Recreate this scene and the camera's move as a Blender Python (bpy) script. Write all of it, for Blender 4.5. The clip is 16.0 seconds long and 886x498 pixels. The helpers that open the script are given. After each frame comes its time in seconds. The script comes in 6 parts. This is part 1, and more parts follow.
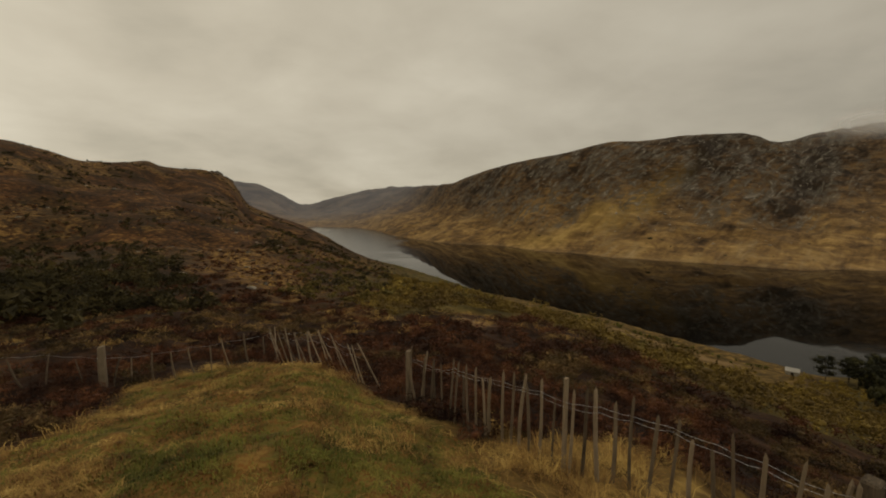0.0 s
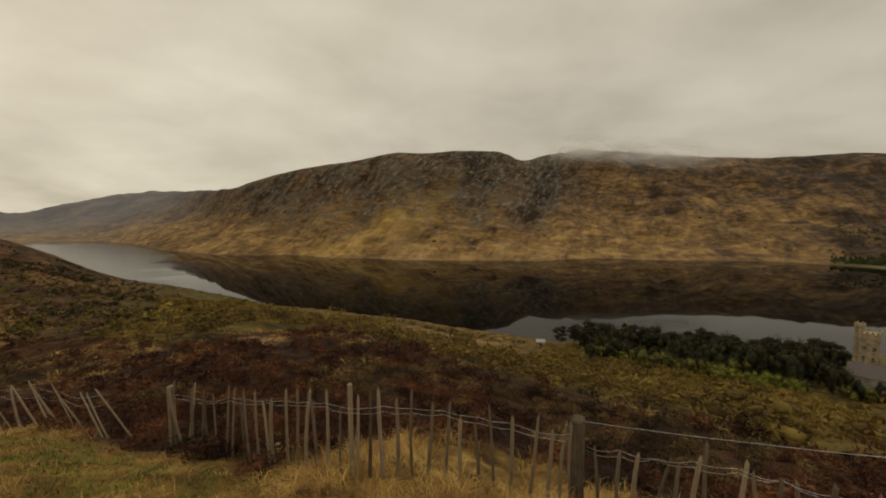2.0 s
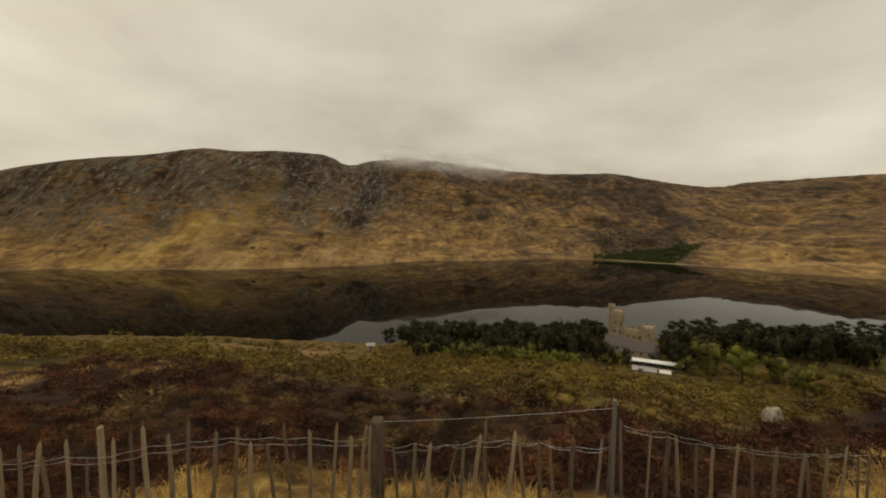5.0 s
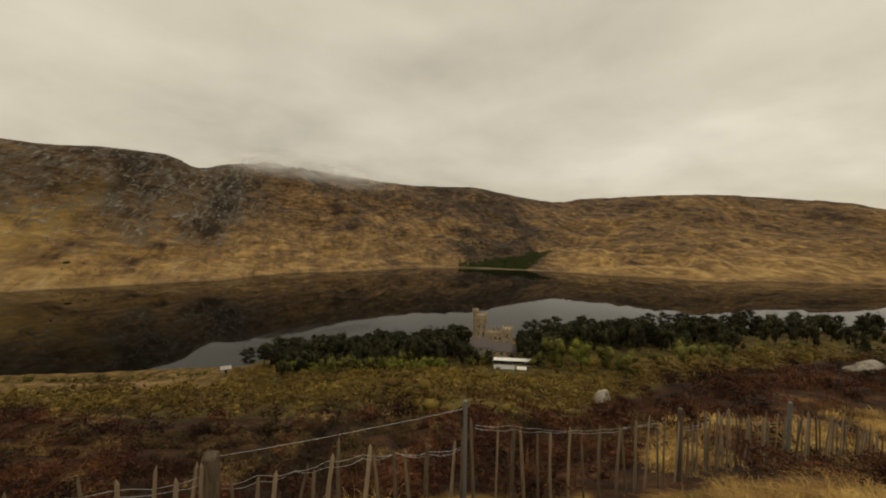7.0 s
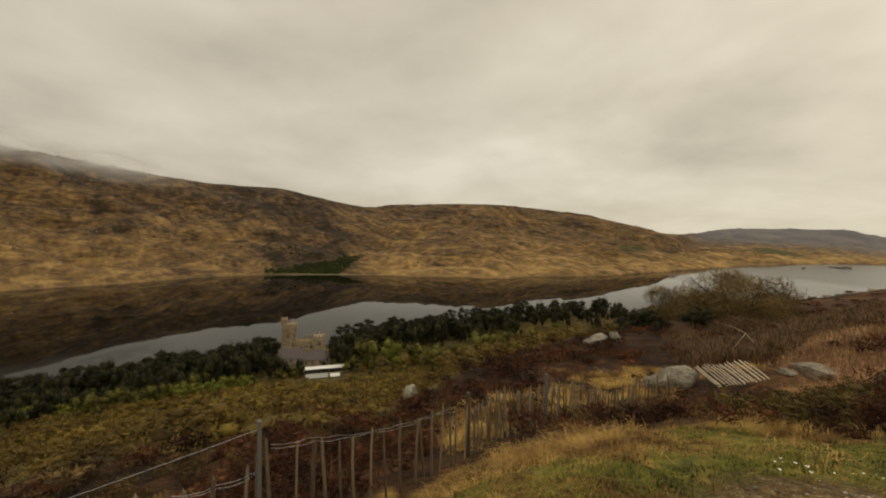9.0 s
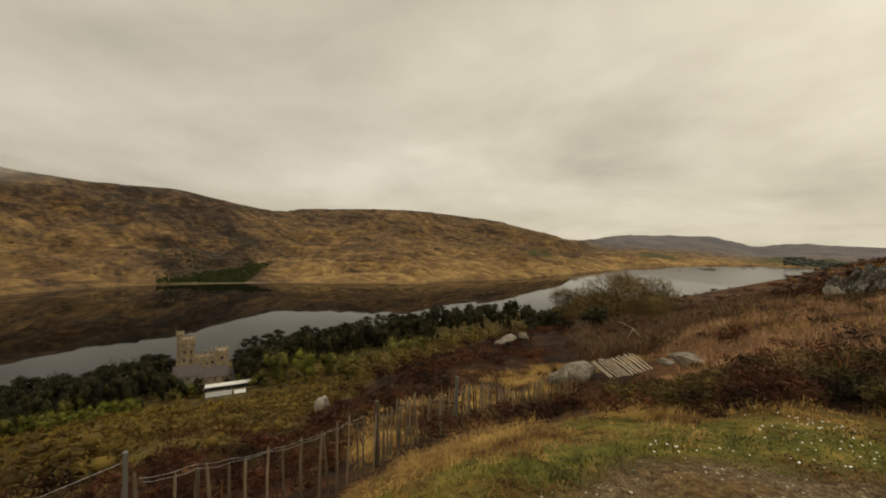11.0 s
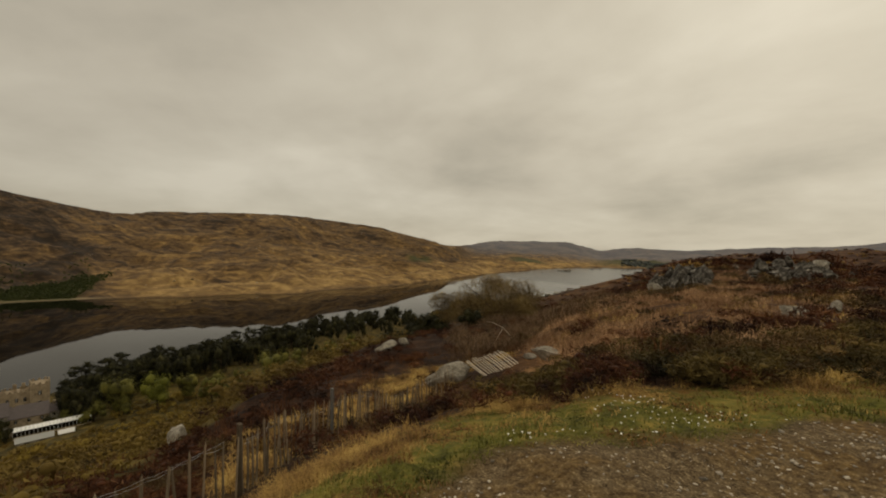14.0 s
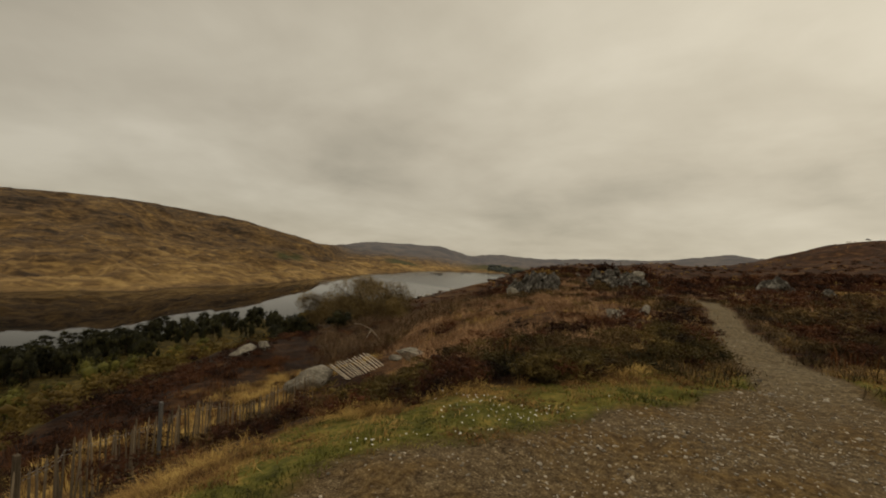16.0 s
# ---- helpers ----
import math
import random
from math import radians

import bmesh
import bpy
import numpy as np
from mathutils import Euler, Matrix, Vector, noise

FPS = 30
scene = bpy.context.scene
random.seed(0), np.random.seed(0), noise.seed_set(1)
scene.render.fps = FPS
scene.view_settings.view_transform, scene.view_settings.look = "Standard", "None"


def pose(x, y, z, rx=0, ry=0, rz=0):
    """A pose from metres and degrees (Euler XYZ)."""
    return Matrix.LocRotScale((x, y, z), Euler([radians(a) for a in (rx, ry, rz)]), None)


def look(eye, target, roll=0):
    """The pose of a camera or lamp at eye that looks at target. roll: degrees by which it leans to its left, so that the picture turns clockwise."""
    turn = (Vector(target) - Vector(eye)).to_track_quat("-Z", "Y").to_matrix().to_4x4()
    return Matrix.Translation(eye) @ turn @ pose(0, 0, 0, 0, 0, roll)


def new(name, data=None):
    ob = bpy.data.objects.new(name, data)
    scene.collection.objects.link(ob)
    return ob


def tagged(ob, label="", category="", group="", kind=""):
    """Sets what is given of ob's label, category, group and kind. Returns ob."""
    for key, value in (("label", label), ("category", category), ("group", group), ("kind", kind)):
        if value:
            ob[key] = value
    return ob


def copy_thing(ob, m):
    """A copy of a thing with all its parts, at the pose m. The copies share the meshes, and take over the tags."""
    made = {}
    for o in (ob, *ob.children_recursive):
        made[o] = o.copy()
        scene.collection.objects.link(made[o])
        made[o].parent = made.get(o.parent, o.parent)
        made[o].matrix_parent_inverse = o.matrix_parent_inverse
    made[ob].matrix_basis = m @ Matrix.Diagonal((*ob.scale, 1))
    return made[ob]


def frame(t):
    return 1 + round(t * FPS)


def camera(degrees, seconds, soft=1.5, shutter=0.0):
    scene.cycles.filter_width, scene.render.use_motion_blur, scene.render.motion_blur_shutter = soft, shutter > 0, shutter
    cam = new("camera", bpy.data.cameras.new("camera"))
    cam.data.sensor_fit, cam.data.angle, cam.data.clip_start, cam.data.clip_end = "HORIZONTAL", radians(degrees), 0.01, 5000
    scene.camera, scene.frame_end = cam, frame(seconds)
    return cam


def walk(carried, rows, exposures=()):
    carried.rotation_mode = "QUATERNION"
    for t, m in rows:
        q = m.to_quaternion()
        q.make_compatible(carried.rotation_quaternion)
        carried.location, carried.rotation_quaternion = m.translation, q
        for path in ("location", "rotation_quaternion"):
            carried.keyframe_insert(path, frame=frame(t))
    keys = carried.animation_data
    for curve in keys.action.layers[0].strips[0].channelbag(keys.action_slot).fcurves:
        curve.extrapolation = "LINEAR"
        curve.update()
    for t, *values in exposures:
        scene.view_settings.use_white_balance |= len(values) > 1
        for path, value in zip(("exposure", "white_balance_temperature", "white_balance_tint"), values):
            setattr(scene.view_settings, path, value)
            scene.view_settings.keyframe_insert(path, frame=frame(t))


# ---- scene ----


# ---------------------------------------------------------------- the walk
EYE = 1.65


def stance(x, y, z, pan, tilt, lean):
    """Pose of the camera: place, degrees clockwise from +y, degrees up, degrees of lean."""
    return pose(x, y, EYE + z, 90 + tilt, 0, -pan) @ pose(0, 0, 0, 0, 0, lean)


ROWS_A = [
    (0, 0.000, 0.000, -0.000, -2.85, -5.80, 0.09),
    (0.5, 0.031, 0.020, -0.001, 4.30, -5.71, -0.11),
    (1, 0.104, 0.043, -0.012, 12.26, -5.52, 0.02),
    (1.5, 0.159, 0.044, -0.014, 18.80, -5.12, -0.06),
    (2, 0.213, 0.025, -0.009, 24.45, -4.94, -0.34),
    (2.5, 0.244, -0.023, 0.001, 29.19, -4.91, -0.19),
    (3, 0.305, -0.052, 0.004, 34.35, -4.80, 0.17),
    (3.5, 0.361, -0.063, -0.002, 38.97, -4.67, 0.17),
    (4, 0.413, -0.089, -0.006, 42.33, -4.76, -0.27),
    (4.2, 0.430, -0.103, -0.002, 43.96, -4.62, -0.05),
]
ROWS_B = [
    (6.3, 0.663, -0.154, -0.053, 54.47, -3.38, -0.05),
    (6.5, 0.673, -0.173, -0.051, 57.15, -3.01, 0.14),
    (7, 0.710, -0.211, -0.054, 64.96, -2.87, 0.53),
    (7.5, 0.716, -0.247, -0.045, 72.07, -2.53, 0.38),
    (8, 0.712, -0.290, -0.036, 79.84, -2.60, 0.49),
    (8.5, 0.692, -0.319, -0.029, 84.66, -2.13, 0.75),
    (9, 0.694, -0.356, -0.020, 89.99, -2.00, 0.86),
    (9.2, 0.691, -0.359, -0.019, 92.14, -1.95, 1.08),
]
ROWS_C = [
    (11.3, 0.766, -0.507, -0.039, 102.62, -1.77, 0.32),
    (11.5, 0.765, -0.504, -0.038, 103.52, -2.26, -0.00),
    (12, 0.745, -0.551, -0.031, 105.06, -1.38, 0.92),
    (12.5, 0.749, -0.596, -0.023, 107.52, -1.88, 0.89),
    (13, 0.732, -0.609, -0.018, 110.56, -1.43, 0.51),
    (13.5, 0.708, -0.611, -0.011, 111.63, -0.27, 0.40),
    (14, 0.701, -0.607, -0.022, 117.22, -0.03, 0.58),
    (14.5, 0.734, -0.622, -0.027, 123.44, -0.26, 0.43),
    (15, 0.749, -0.683, -0.020, 129.24, -0.40, 0.87),
    (15.5, 0.717, -0.768, -0.003, 131.05, 0.86, 2.16),
    (16, 0.666, -0.863, -0.012, 133.88, 0.70, 3.18),
]
EXPOSURES = [(0.0, -0.55), (1.5, -0.34), (3.0, -0.05), (9.0, -0.03), (12.5, -0.18), (14.5, -0.38), (15.5, -0.40), (16.0, -0.52)]
cam = camera(92.62, 16.0, soft=1.95, shutter=0.0)
walk(cam, [(r[0], stance(*r[1:])) for r in ROWS_A + ROWS_B + ROWS_C], EXPOSURES)

# ---------------------------------------------------------------- sky and light
LAKE = -83.35


def node_tree(owner):
    owner.use_nodes = True
    owner.node_tree.nodes.clear()
    return owner.node_tree


def put(tree, kind, inputs=None, **props):
    """A node with its properties and inputs set; an input may be a value or another node's socket."""
    n = tree.nodes.new(kind)
    for k, v in props.items():
        if k == "noise_dimensions":
            n.noise_dimensions = v
        elif k == "operation":
            n.operation = v
        elif k == "blend_type":
            n.blend_type = v
        elif k == "data_type":
            n.data_type = v
        elif k == "attribute_name":
            n.attribute_name = v
        elif k == "sky_type":
            n.sky_type = v
    for k, v in (inputs or {}).items():
        s = n.inputs[k]
        if isinstance(v, bpy.types.NodeSocket):
            tree.links.new(v, s)
        else:
            s.default_value = v
    return n


def ramp(tree, fac, stops):
    n = tree.nodes.new("ShaderNodeValToRGB")
    els = n.color_ramp.elements
    while len(els) < len(stops):
        els.new(0.5)
    for e, (p, c) in zip(els, stops):
        e.position = p
        e.color = (*c, 1) if isinstance(c, tuple) else (c, c, c, 1)
    tree.links.new(fac, n.inputs[0])
    return n.outputs[0]


def mix(tree, fac, a, b, blend="MIX"):
    n = put(tree, "ShaderNodeMix", data_type="RGBA", blend_type=blend)
    for i, v in ((0, fac), (6, a), (7, b)):
        if isinstance(v, bpy.types.NodeSocket):
            tree.links.new(v, n.inputs[i])
        else:
            n.inputs[i].default_value = (*v, 1) if isinstance(v, tuple) else v
    return n.outputs[2]


def sums(tree, op, a, b):
    n = put(tree, "ShaderNodeMath", {0: a, 1: b}, operation=op)
    return n.outputs[0]


world = bpy.data.worlds.new("overcast_sky")
scene.world = world
t = node_tree(world)
way = put(t, "ShaderNodeTexCoord").outputs["Generated"]
# stretched cloud layers: the layer is flat overhead, so it is compressed towards the horizon
sep = put(t, "ShaderNodeSeparateXYZ", {0: way})
up = sums(t, "ADD", sums(t, "MAXIMUM", sep.outputs[2], 0.0), 0.24)
flat = put(t, "ShaderNodeCombineXYZ", {0: sums(t, "DIVIDE", sep.outputs[0], up), 1: sums(t, "DIVIDE", sep.outputs[1], up), 2: 0.0}).outputs[0]
big = put(t, "ShaderNodeTexNoise", {"Vector": flat, "Scale": 0.62, "Detail": 4.0, "Roughness": 0.45, "Distortion": 0.8})
fine = put(t, "ShaderNodeTexNoise", {"Vector": flat, "Scale": 2.0, "Detail": 7.0, "Roughness": 0.56, "Distortion": 0.2})
both = sums(t, "ADD", sums(t, "MULTIPLY", big.outputs[0], 0.68), sums(t, "MULTIPLY", fine.outputs[0], 0.32))
cloud = ramp(t, both, [(0.33, (0.53, 0.47, 0.35)), (0.45, (0.67, 0.593, 0.447)), (0.55, (0.76, 0.68, 0.52)), (0.68, (0.88, 0.795, 0.62))])
nishita = put(t, "ShaderNodeTexSky", sky_type="NISHITA")
nishita.sun_disc, nishita.sun_elevation, nishita.sun_rotation = False, radians(48), radians(70)
blue = mix(t, 1.0, nishita.outputs[0], (0.1, 0.1, 0.1), "MULTIPLY")
flatten = put(t, "ShaderNodeVectorMath", {0: way, 1: (-0.29, -0.135, 0.0)}, operation="DOT_PRODUCT").outputs["Value"]
low_deck = ramp(t, sep.outputs[2], [(0.0, 0.90), (0.22, 1.0)])
cloud = mix(t, 1.0, cloud, put(t, "ShaderNodeCombineColor", {k: sums(t, "MULTIPLY", sums(t, "ADD", flatten, 1.20), low_deck) for k in range(3)}).outputs[0], "MULTIPLY")
shown = mix(t, 0.94, blue, cloud)
out = put(t, "ShaderNodeOutputWorld", {0: put(t, "ShaderNodeBackground", {"Color": shown, "Strength": 1.0}).outputs[0]})

sun_lamp = bpy.data.lights.new("sun", "SUN")
sun_lamp.energy, sun_lamp.angle, sun_lamp.color = 0.7, radians(40), (1.0, 0.95, 0.86)
sun = new("sun", sun_lamp)
sun.matrix_world = look((0, 0, 60), (-30 * math.sin(radians(70)), -30 * math.cos(radians(70)), 60 - 33))

# ---------------------------------------------------------------- noise and terrain


def lattice(ix, iy, seed):
    n = (ix.astype(np.int64) * 374761393 + iy.astype(np.int64) * 668265263 + seed * 1442695041) & 0x7FFFFFFF
    n = ((n ^ (n >> 13)) * 1274126177) & 0x7FFFFFFF
    n = ((n ^ (n >> 16)) * 374761393) & 0x7FFFFFFF
    return ((n ^ (n >> 15)) & 0xFFFFF) / float(0xFFFFF)


def value_noise(x, y, seed=0):
    """Smooth noise from 0 to 1."""
    x, y = np.asarray(x, float), np.asarray(y, float)
    ix, iy = np.floor(x), np.floor(y)
    fx, fy = x - ix, y - iy
    fx, fy = fx * fx * fx * (fx * (fx * 6 - 15) + 10), fy * fy * fy * (fy * (fy * 6 - 15) + 10)
    a, b = lattice(ix, iy, seed), lattice(ix + 1, iy, seed)
    c, d = lattice(ix, iy + 1, seed), lattice(ix + 1, iy + 1, seed)
    return (a + (b - a) * fx) * (1 - fy) + (c + (d - c) * fx) * fy


def fbm(x, y, size, octaves=5, seed=0, gain=0.5):
    """Layered noise from -1 to 1; size is the largest wave in metres."""
    total, amp, norm = 0.0, 1.0, 0.0
    for o in range(octaves):
        k = 2.03 ** o / size
        total = total + amp * (value_noise(x * k + 13.7 * o, y * k - 7.3 * o, seed + o) * 2 - 1)
        norm += amp
        amp *= gain
    return total / norm * 1.6


def step(a, b, v):
    s = np.clip((np.asarray(v, float) - a) / (b - a), 0, 1)
    return s * s * (3 - 2 * s)


def curve(rows, az, col=1):
    """A column of rows (bearing, ...) at the bearings az, rounded at the rows, closed round the compass."""
    rows = sorted(rows)
    a = np.array([r[0] for r in rows], float)
    v = np.array([r[col] for r in rows], float)
    a = np.concatenate([a[-2:] - 360, a, a[:2] + 360])
    v = np.concatenate([v[-2:], v, v[:2]])
    x = (np.asarray(az, float) + 90) % 360 - 90
    return hermite(a, v, x)


def hermite(a, v, x):
    """Cubic through the points (a, v) that never overshoots."""
    h = np.diff(a)
    s = np.diff(v) / h
    m = np.zeros_like(v)
    same = s[:-1] * s[1:] > 0
    m[1:-1][same] = 2 * s[:-1][same] * s[1:][same] / (s[:-1][same] + s[1:][same])
    i = np.clip(np.searchsorted(a, x) - 1, 0, len(h) - 1)
    u = np.clip((x - a[i]) / h[i], 0, 1)
    u2, u3 = u * u, u * u * u
    return (2 * u3 - 3 * u2 + 1) * v[i] + (u3 - 2 * u2 + u) * h[i] * m[i] + (3 * u2 - 2 * u3) * v[i + 1] + (u3 - u2) * h[i] * m[i + 1]


# Rows of bearing (degrees clockwise from +y), distance (m) and height (m) or slope angle from the eye (degrees).
KNOLL = [(-60, 2.0, -0.25), (-30, 2.0, -0.25), (14, 2.0, -0.45), (74, 2.0, -0.40), (100, 2.2, -0.12), (130, 2.5, -0.02), (180, 3.0, 0.0), (260, 3.0, 0.0)]
FENCE = [(-70, 15.0, -3.0), (-42.6, 13.2, -2.8), (-25, 12.3, -2.45), (-12.8, 8.3, -2.0), (-7.4, 7.4, -1.9), (14, 4.7, -1.35), (44, 4.64, -1.5),
         (74, 4.76, -1.35), (90, 6.6, -1.95), (98, 8.4, -2.25), (105, 10.6, -2.6), (116, 16.5, -4.0), (124, 17.0, -3.4), (131, 17.0, -2.5), (138, 15.0, -1.2),
         (150, 14.0, -0.55), (164, 14.0, -0.15), (180, 14.0, 0.0), (230, 14.0, 0.3)]
CREST = [(-60, 45, -11), (-30, 45, -12.3), (-20, 38, -14.6), (-8, 34, -14.6), (-1.6, 33, -14.2), (6, 32, -15.2), (14, 30, -16.4), (22, 26, -19.0),
         (32, 21, -22.0), (48, 17, -24.4), (62, 16, -24.7), (72, 17, -23.5), (80, 24, -22.6), (86, 37, -21.0), (93, 38, -17.5), (99, 39, -15.5),
         (106, 40, -13.6), (111, 41, -12.6), (119, 45, -11.4), (125, 48, -10.3), (131, 50, -8.5), (137, 50, -6.4), (143, 46, -4.9), (150, 42, -3.7),
         (164, 32, -3.6), (172, 34, -2.6), (180, 36, -1.6), (230, 40, 0.0)]
LOWER = [(-60, 180, -4.2), (-40, 180, -5.0), (-30, 180, -6.0), (-20, 165, -9.0), (-10, 150, -11.2), (0, 125, -13.2), (10, 120, -15.0), (20, 120, -17.2),
         (35, 110, -19.4), (50, 100, -21.0), (62, 100, -20.9), (72, 100, -20.6), (80, 110, -20.2), (86, 120, -20.0), (93, 130, -19.0), (105, 140, -16.0),
         (115, 110, -12.5), (120, 85, -9.6), (130, 85, -7.6), (143, 95, -4.5), (150, 100, -2.7), (165, 110, -1.2), (180, 110, 0.3), (230, 120, 2.0)]
EDGE = [(-60, 560, 6.6), (-48.6, 600, 5.6), (-45.6, 640, 5.1), (-42.7, 680, 4.3), (-37.7, 740, 4.4), (-35.9, 760, 3.85), (-32, 800, 3.75), (-29.2, 840, 2.6),
        (-27.4, 880, 0.1), (-25.5, 930, -0.8), (-20.9, 1000, -2.75), (-16.7, 850, -5.2), (-12.3, 650, -7.2), (-8, 560, -8.5), (-4.7, 495, -9.5),
        (-1.5, 445, -10.5), (2.3, 397, -11.8), (8.4, 362, -12.9), (14, 333, -14.0), (19, 316, -14.7), (25, 292, -15.95), (32, 275, -16.9)]
EDGE += [(38, 262, -17.3), (45, 240, -17.9), (55, 235, -18.2), (70, 232, -18.3), (80, 240, -17.7), (90, 260, -16.4), (97, 290, -14.8), (105, 330, -12.9),
         (112, 340, -11.2), (116, 240, -9.2), (120, 140, -7.0), (128, 140, -6.75), (132, 155, -5.95), (136.3, 175, -4.85), (140, 205, -4.4), (142.2, 230, -3.75),
         (143.6, 260, -3.2), (147, 290, -1.6), (154, 300, -0.75), (160, 310, -0.3), (166, 320, 0.2), (170, 320, 0.6), (174, 315, 1.3), (178.6, 310, 2.3), (230, 300, 6.0)]
BANK = [(-60, 12), (38, 12), (45, 50), (55, 64), (70, 80), (80, 98), (90, 118), (97, 125), (105, 135), (112, 150), (116, 60), (120, 14), (230, 14)]
SHORE = [(-60, 1900), (-21, 1796), (-14, 1621), (-9.3, 1205), (-6, 1060), (-2, 955), (5, 905), (10.4, 812), (14.5, 798), (20, 745), (28, 740), (37, 735),
         (42, 797), (48, 815), (54, 825), (60, 872), (68, 890), (75, 875), (80, 860), (86, 825), (94, 836), (98, 815), (101.2, 870), (106, 920),
         (111, 975), (116, 1120), (121, 1310), (124, 1480), (128, 1680), (130, 1880), (137, 2170), (144, 2240), (230, 2300)]
RIDGE = [(-60, 3300, 2.5), (-29, 3200, 2.9), (-26.7, 3300, 2.7), (-24.1, 3500, 1.6), (-20.8, 4000, 0.15), (-16.6, 3400, 1.2), (-9.9, 2900, 2.45), (-5, 1950, 2.7),
         (-1.9, 1450, 3.0), (0.4, 1380, 3.85), (3.5, 1300, 4.85), (8, 1180, 5.95), (13.3, 1120, 6.8), (17, 1120, 7.65), (18.8, 1130, 7.9), (23, 1150, 7.8),
         (26, 1170, 8.1), (31.5, 1230, 7.95), (33, 1240, 7.5), (34.7, 1290, 6.7), (38, 1450, 7.2), (42.5, 1580, 7.55), (48.3, 1620, 7.0), (54.8, 1650, 6.15), (62.8, 1640, 5.5)]
RIDGE += [(68, 1640, 5.45), (73.3, 1660, 4.55), (77, 1720, 3.7), (80.6, 1800, 3.35), (83.5, 1830, 3.7), (88, 1800, 3.9), (92.6, 1770, 4.1), (97, 1800, 4.0),
          (102, 1950, 3.55), (106.4, 1980, 3.0), (110.5, 1950, 2.25), (115, 2000, 1.2), (118.5, 2300, 0.42), (121, 3300, 0.6), (124.4, 3900, 1.1), (131, 3900, 1.05),
          (133.2, 3900, 1.02), (135.5, 4000, 0.45), (137.8, 4200, -0.05), (140.5, 4300, 0.28), (147, 4400, 0.08), (154, 4400, 0.42), (160, 4400, 0.55), (164, 4400, 1.05),
          (168.4, 4300, 1.6), (172, 3500, 1.3), (180, 3200, 1.4), (230, 3200, 2.0)]


def rise(r, angle):
    return EYE + r * np.tan(np.radians(angle))


def heights(az, r):
    """Height of the bare ground at bearings az and distances r (arrays of one shape)."""
    az, r = np.broadcast_arrays(np.asarray(az, float), np.asarray(r, float))
    wob = fbm(az * 1.0, az * 0 + 3.0, 5.0, 4, 50)
    rk, zk = curve(KNOLL, az, 1), curve(KNOLL, az, 2)
    rf, zf = curve(FENCE, az, 1), curve(FENCE, az, 2)
    rc = curve(CREST, az, 1)
    zc = rise(rc, curve(CREST, az, 2))
    rl = curve(LOWER, az, 1)
    zl = rise(rl, curve(LOWER, az, 2))
    re = curve(EDGE, az, 1)
    ze = np.maximum(rise(re, curve(EDGE, az, 2)), LAKE + 1.0)
    rb = re * 1.02 + curve(BANK, az, 1)
    zb = np.minimum(ze - 0.5, LAKE + 0.8 + 0 * ze)
    rs = np.maximum(curve(SHORE, az, 1) * (1 + 0.006 * wob), rb + 60)
    rr = np.maximum(curve(RIDGE, az, 1), rs + 200)
    zr = rise(rr, curve(RIDGE, az, 2))
    bend = 0.40 + 0.05 * wob
    knots = [(rk * 0, rk * 0), (rk, zk), (rf, zf), (rc, zc), (rl, zl), (re, ze), (rb, zb), (rb + 8, ze * 0 + LAKE - 2.0), (rb + 40, ze * 0 + LAKE - 6),
             (rs - 14, ze * 0 + LAKE - 4), (rs, ze * 0 + LAKE + 0.15), (rs + 14, ze * 0 + LAKE + 3.5), (rs + (rr - rs) * 0.5, LAKE + (zr - LAKE) * bend), (rr, zr), (rr + 250, zr - 12), (rr * 0 + 5600, np.minimum(zr - 60, 40))]
    ra, za = np.array([k[0] for k in knots]), np.array([k[1] for k in knots])
    h = np.diff(ra, axis=0)
    h = np.maximum(h, 1e-3)
    s = np.diff(za, axis=0) / h
    m = np.zeros_like(za)
    both = s[:-1] * s[1:]
    m[1:-1] = np.where(both > 0, 2 * both / np.where(np.abs(s[:-1] + s[1:]) < 1e-9, 1, s[:-1] + s[1:]), 0)
    z = np.array(za[0])
    for i in range(len(knots) - 1):
        inside = (r >= ra[i]) & (r <= ra[i + 1])
        u = np.clip((r - ra[i]) / h[i], 0, 1)
        u2, u3 = u * u, u * u * u
        v = (2 * u3 - 3 * u2 + 1) * za[i] + (u3 - 2 * u2 + u) * h[i] * m[i] + (3 * u2 - 2 * u3) * za[i + 1] + (u3 - u2) * h[i] * m[i + 1]
        z = np.where(inside, v, z)
    x, y = r * np.sin(np.radians(az)), r * np.cos(np.radians(az))
    # crags, gullies and hummocks: their size follows the distance, and they fade at the water and the skyline
    land = step(0.2, 5.0, z - LAKE)
    far_side = step(0, 60, r - rs)
    crestward = 1 - 0.95 * np.exp(-((r - rr) / 60.0) ** 2)
    gully = 1 - np.abs(fbm(x, y, 190, 5, 3, 0.55))
    rough = fbm(x, y, 60, 5, 9, 0.6)
    z = z + far_side * crestward * land * ((gully - 0.75) * (27 + 13 * step(0, 8, az) * step(56, 46, az)) * step(0, 160, r - rs) + rough * 5.5)
    near_side = 1 - far_side
    swell = step(60, 220, r) * (1 - 0.9 * np.exp(-((r - re) / 40.0) ** 2))
    z = z + near_side * land * swell * (fbm(x, y, 90, 5, 21, 0.55) * 5.0)
    left = step(-18, -30, az)
    z = z + near_side * land * left * step(90, 260, r) * step(30, 280, np.abs(r - re)) * (fbm(x, y, 130, 5, 27, 0.55) - 0.35) * 8.0
    hummock = step(7, 16, r) * (1 - step(60, 130, r))
    right_calm = 1 - 0.75 * step(140, 156, az)
    z = z + hummock * right_calm * fbm(x, y, 6.0, 4, 33, 0.5) * 0.5
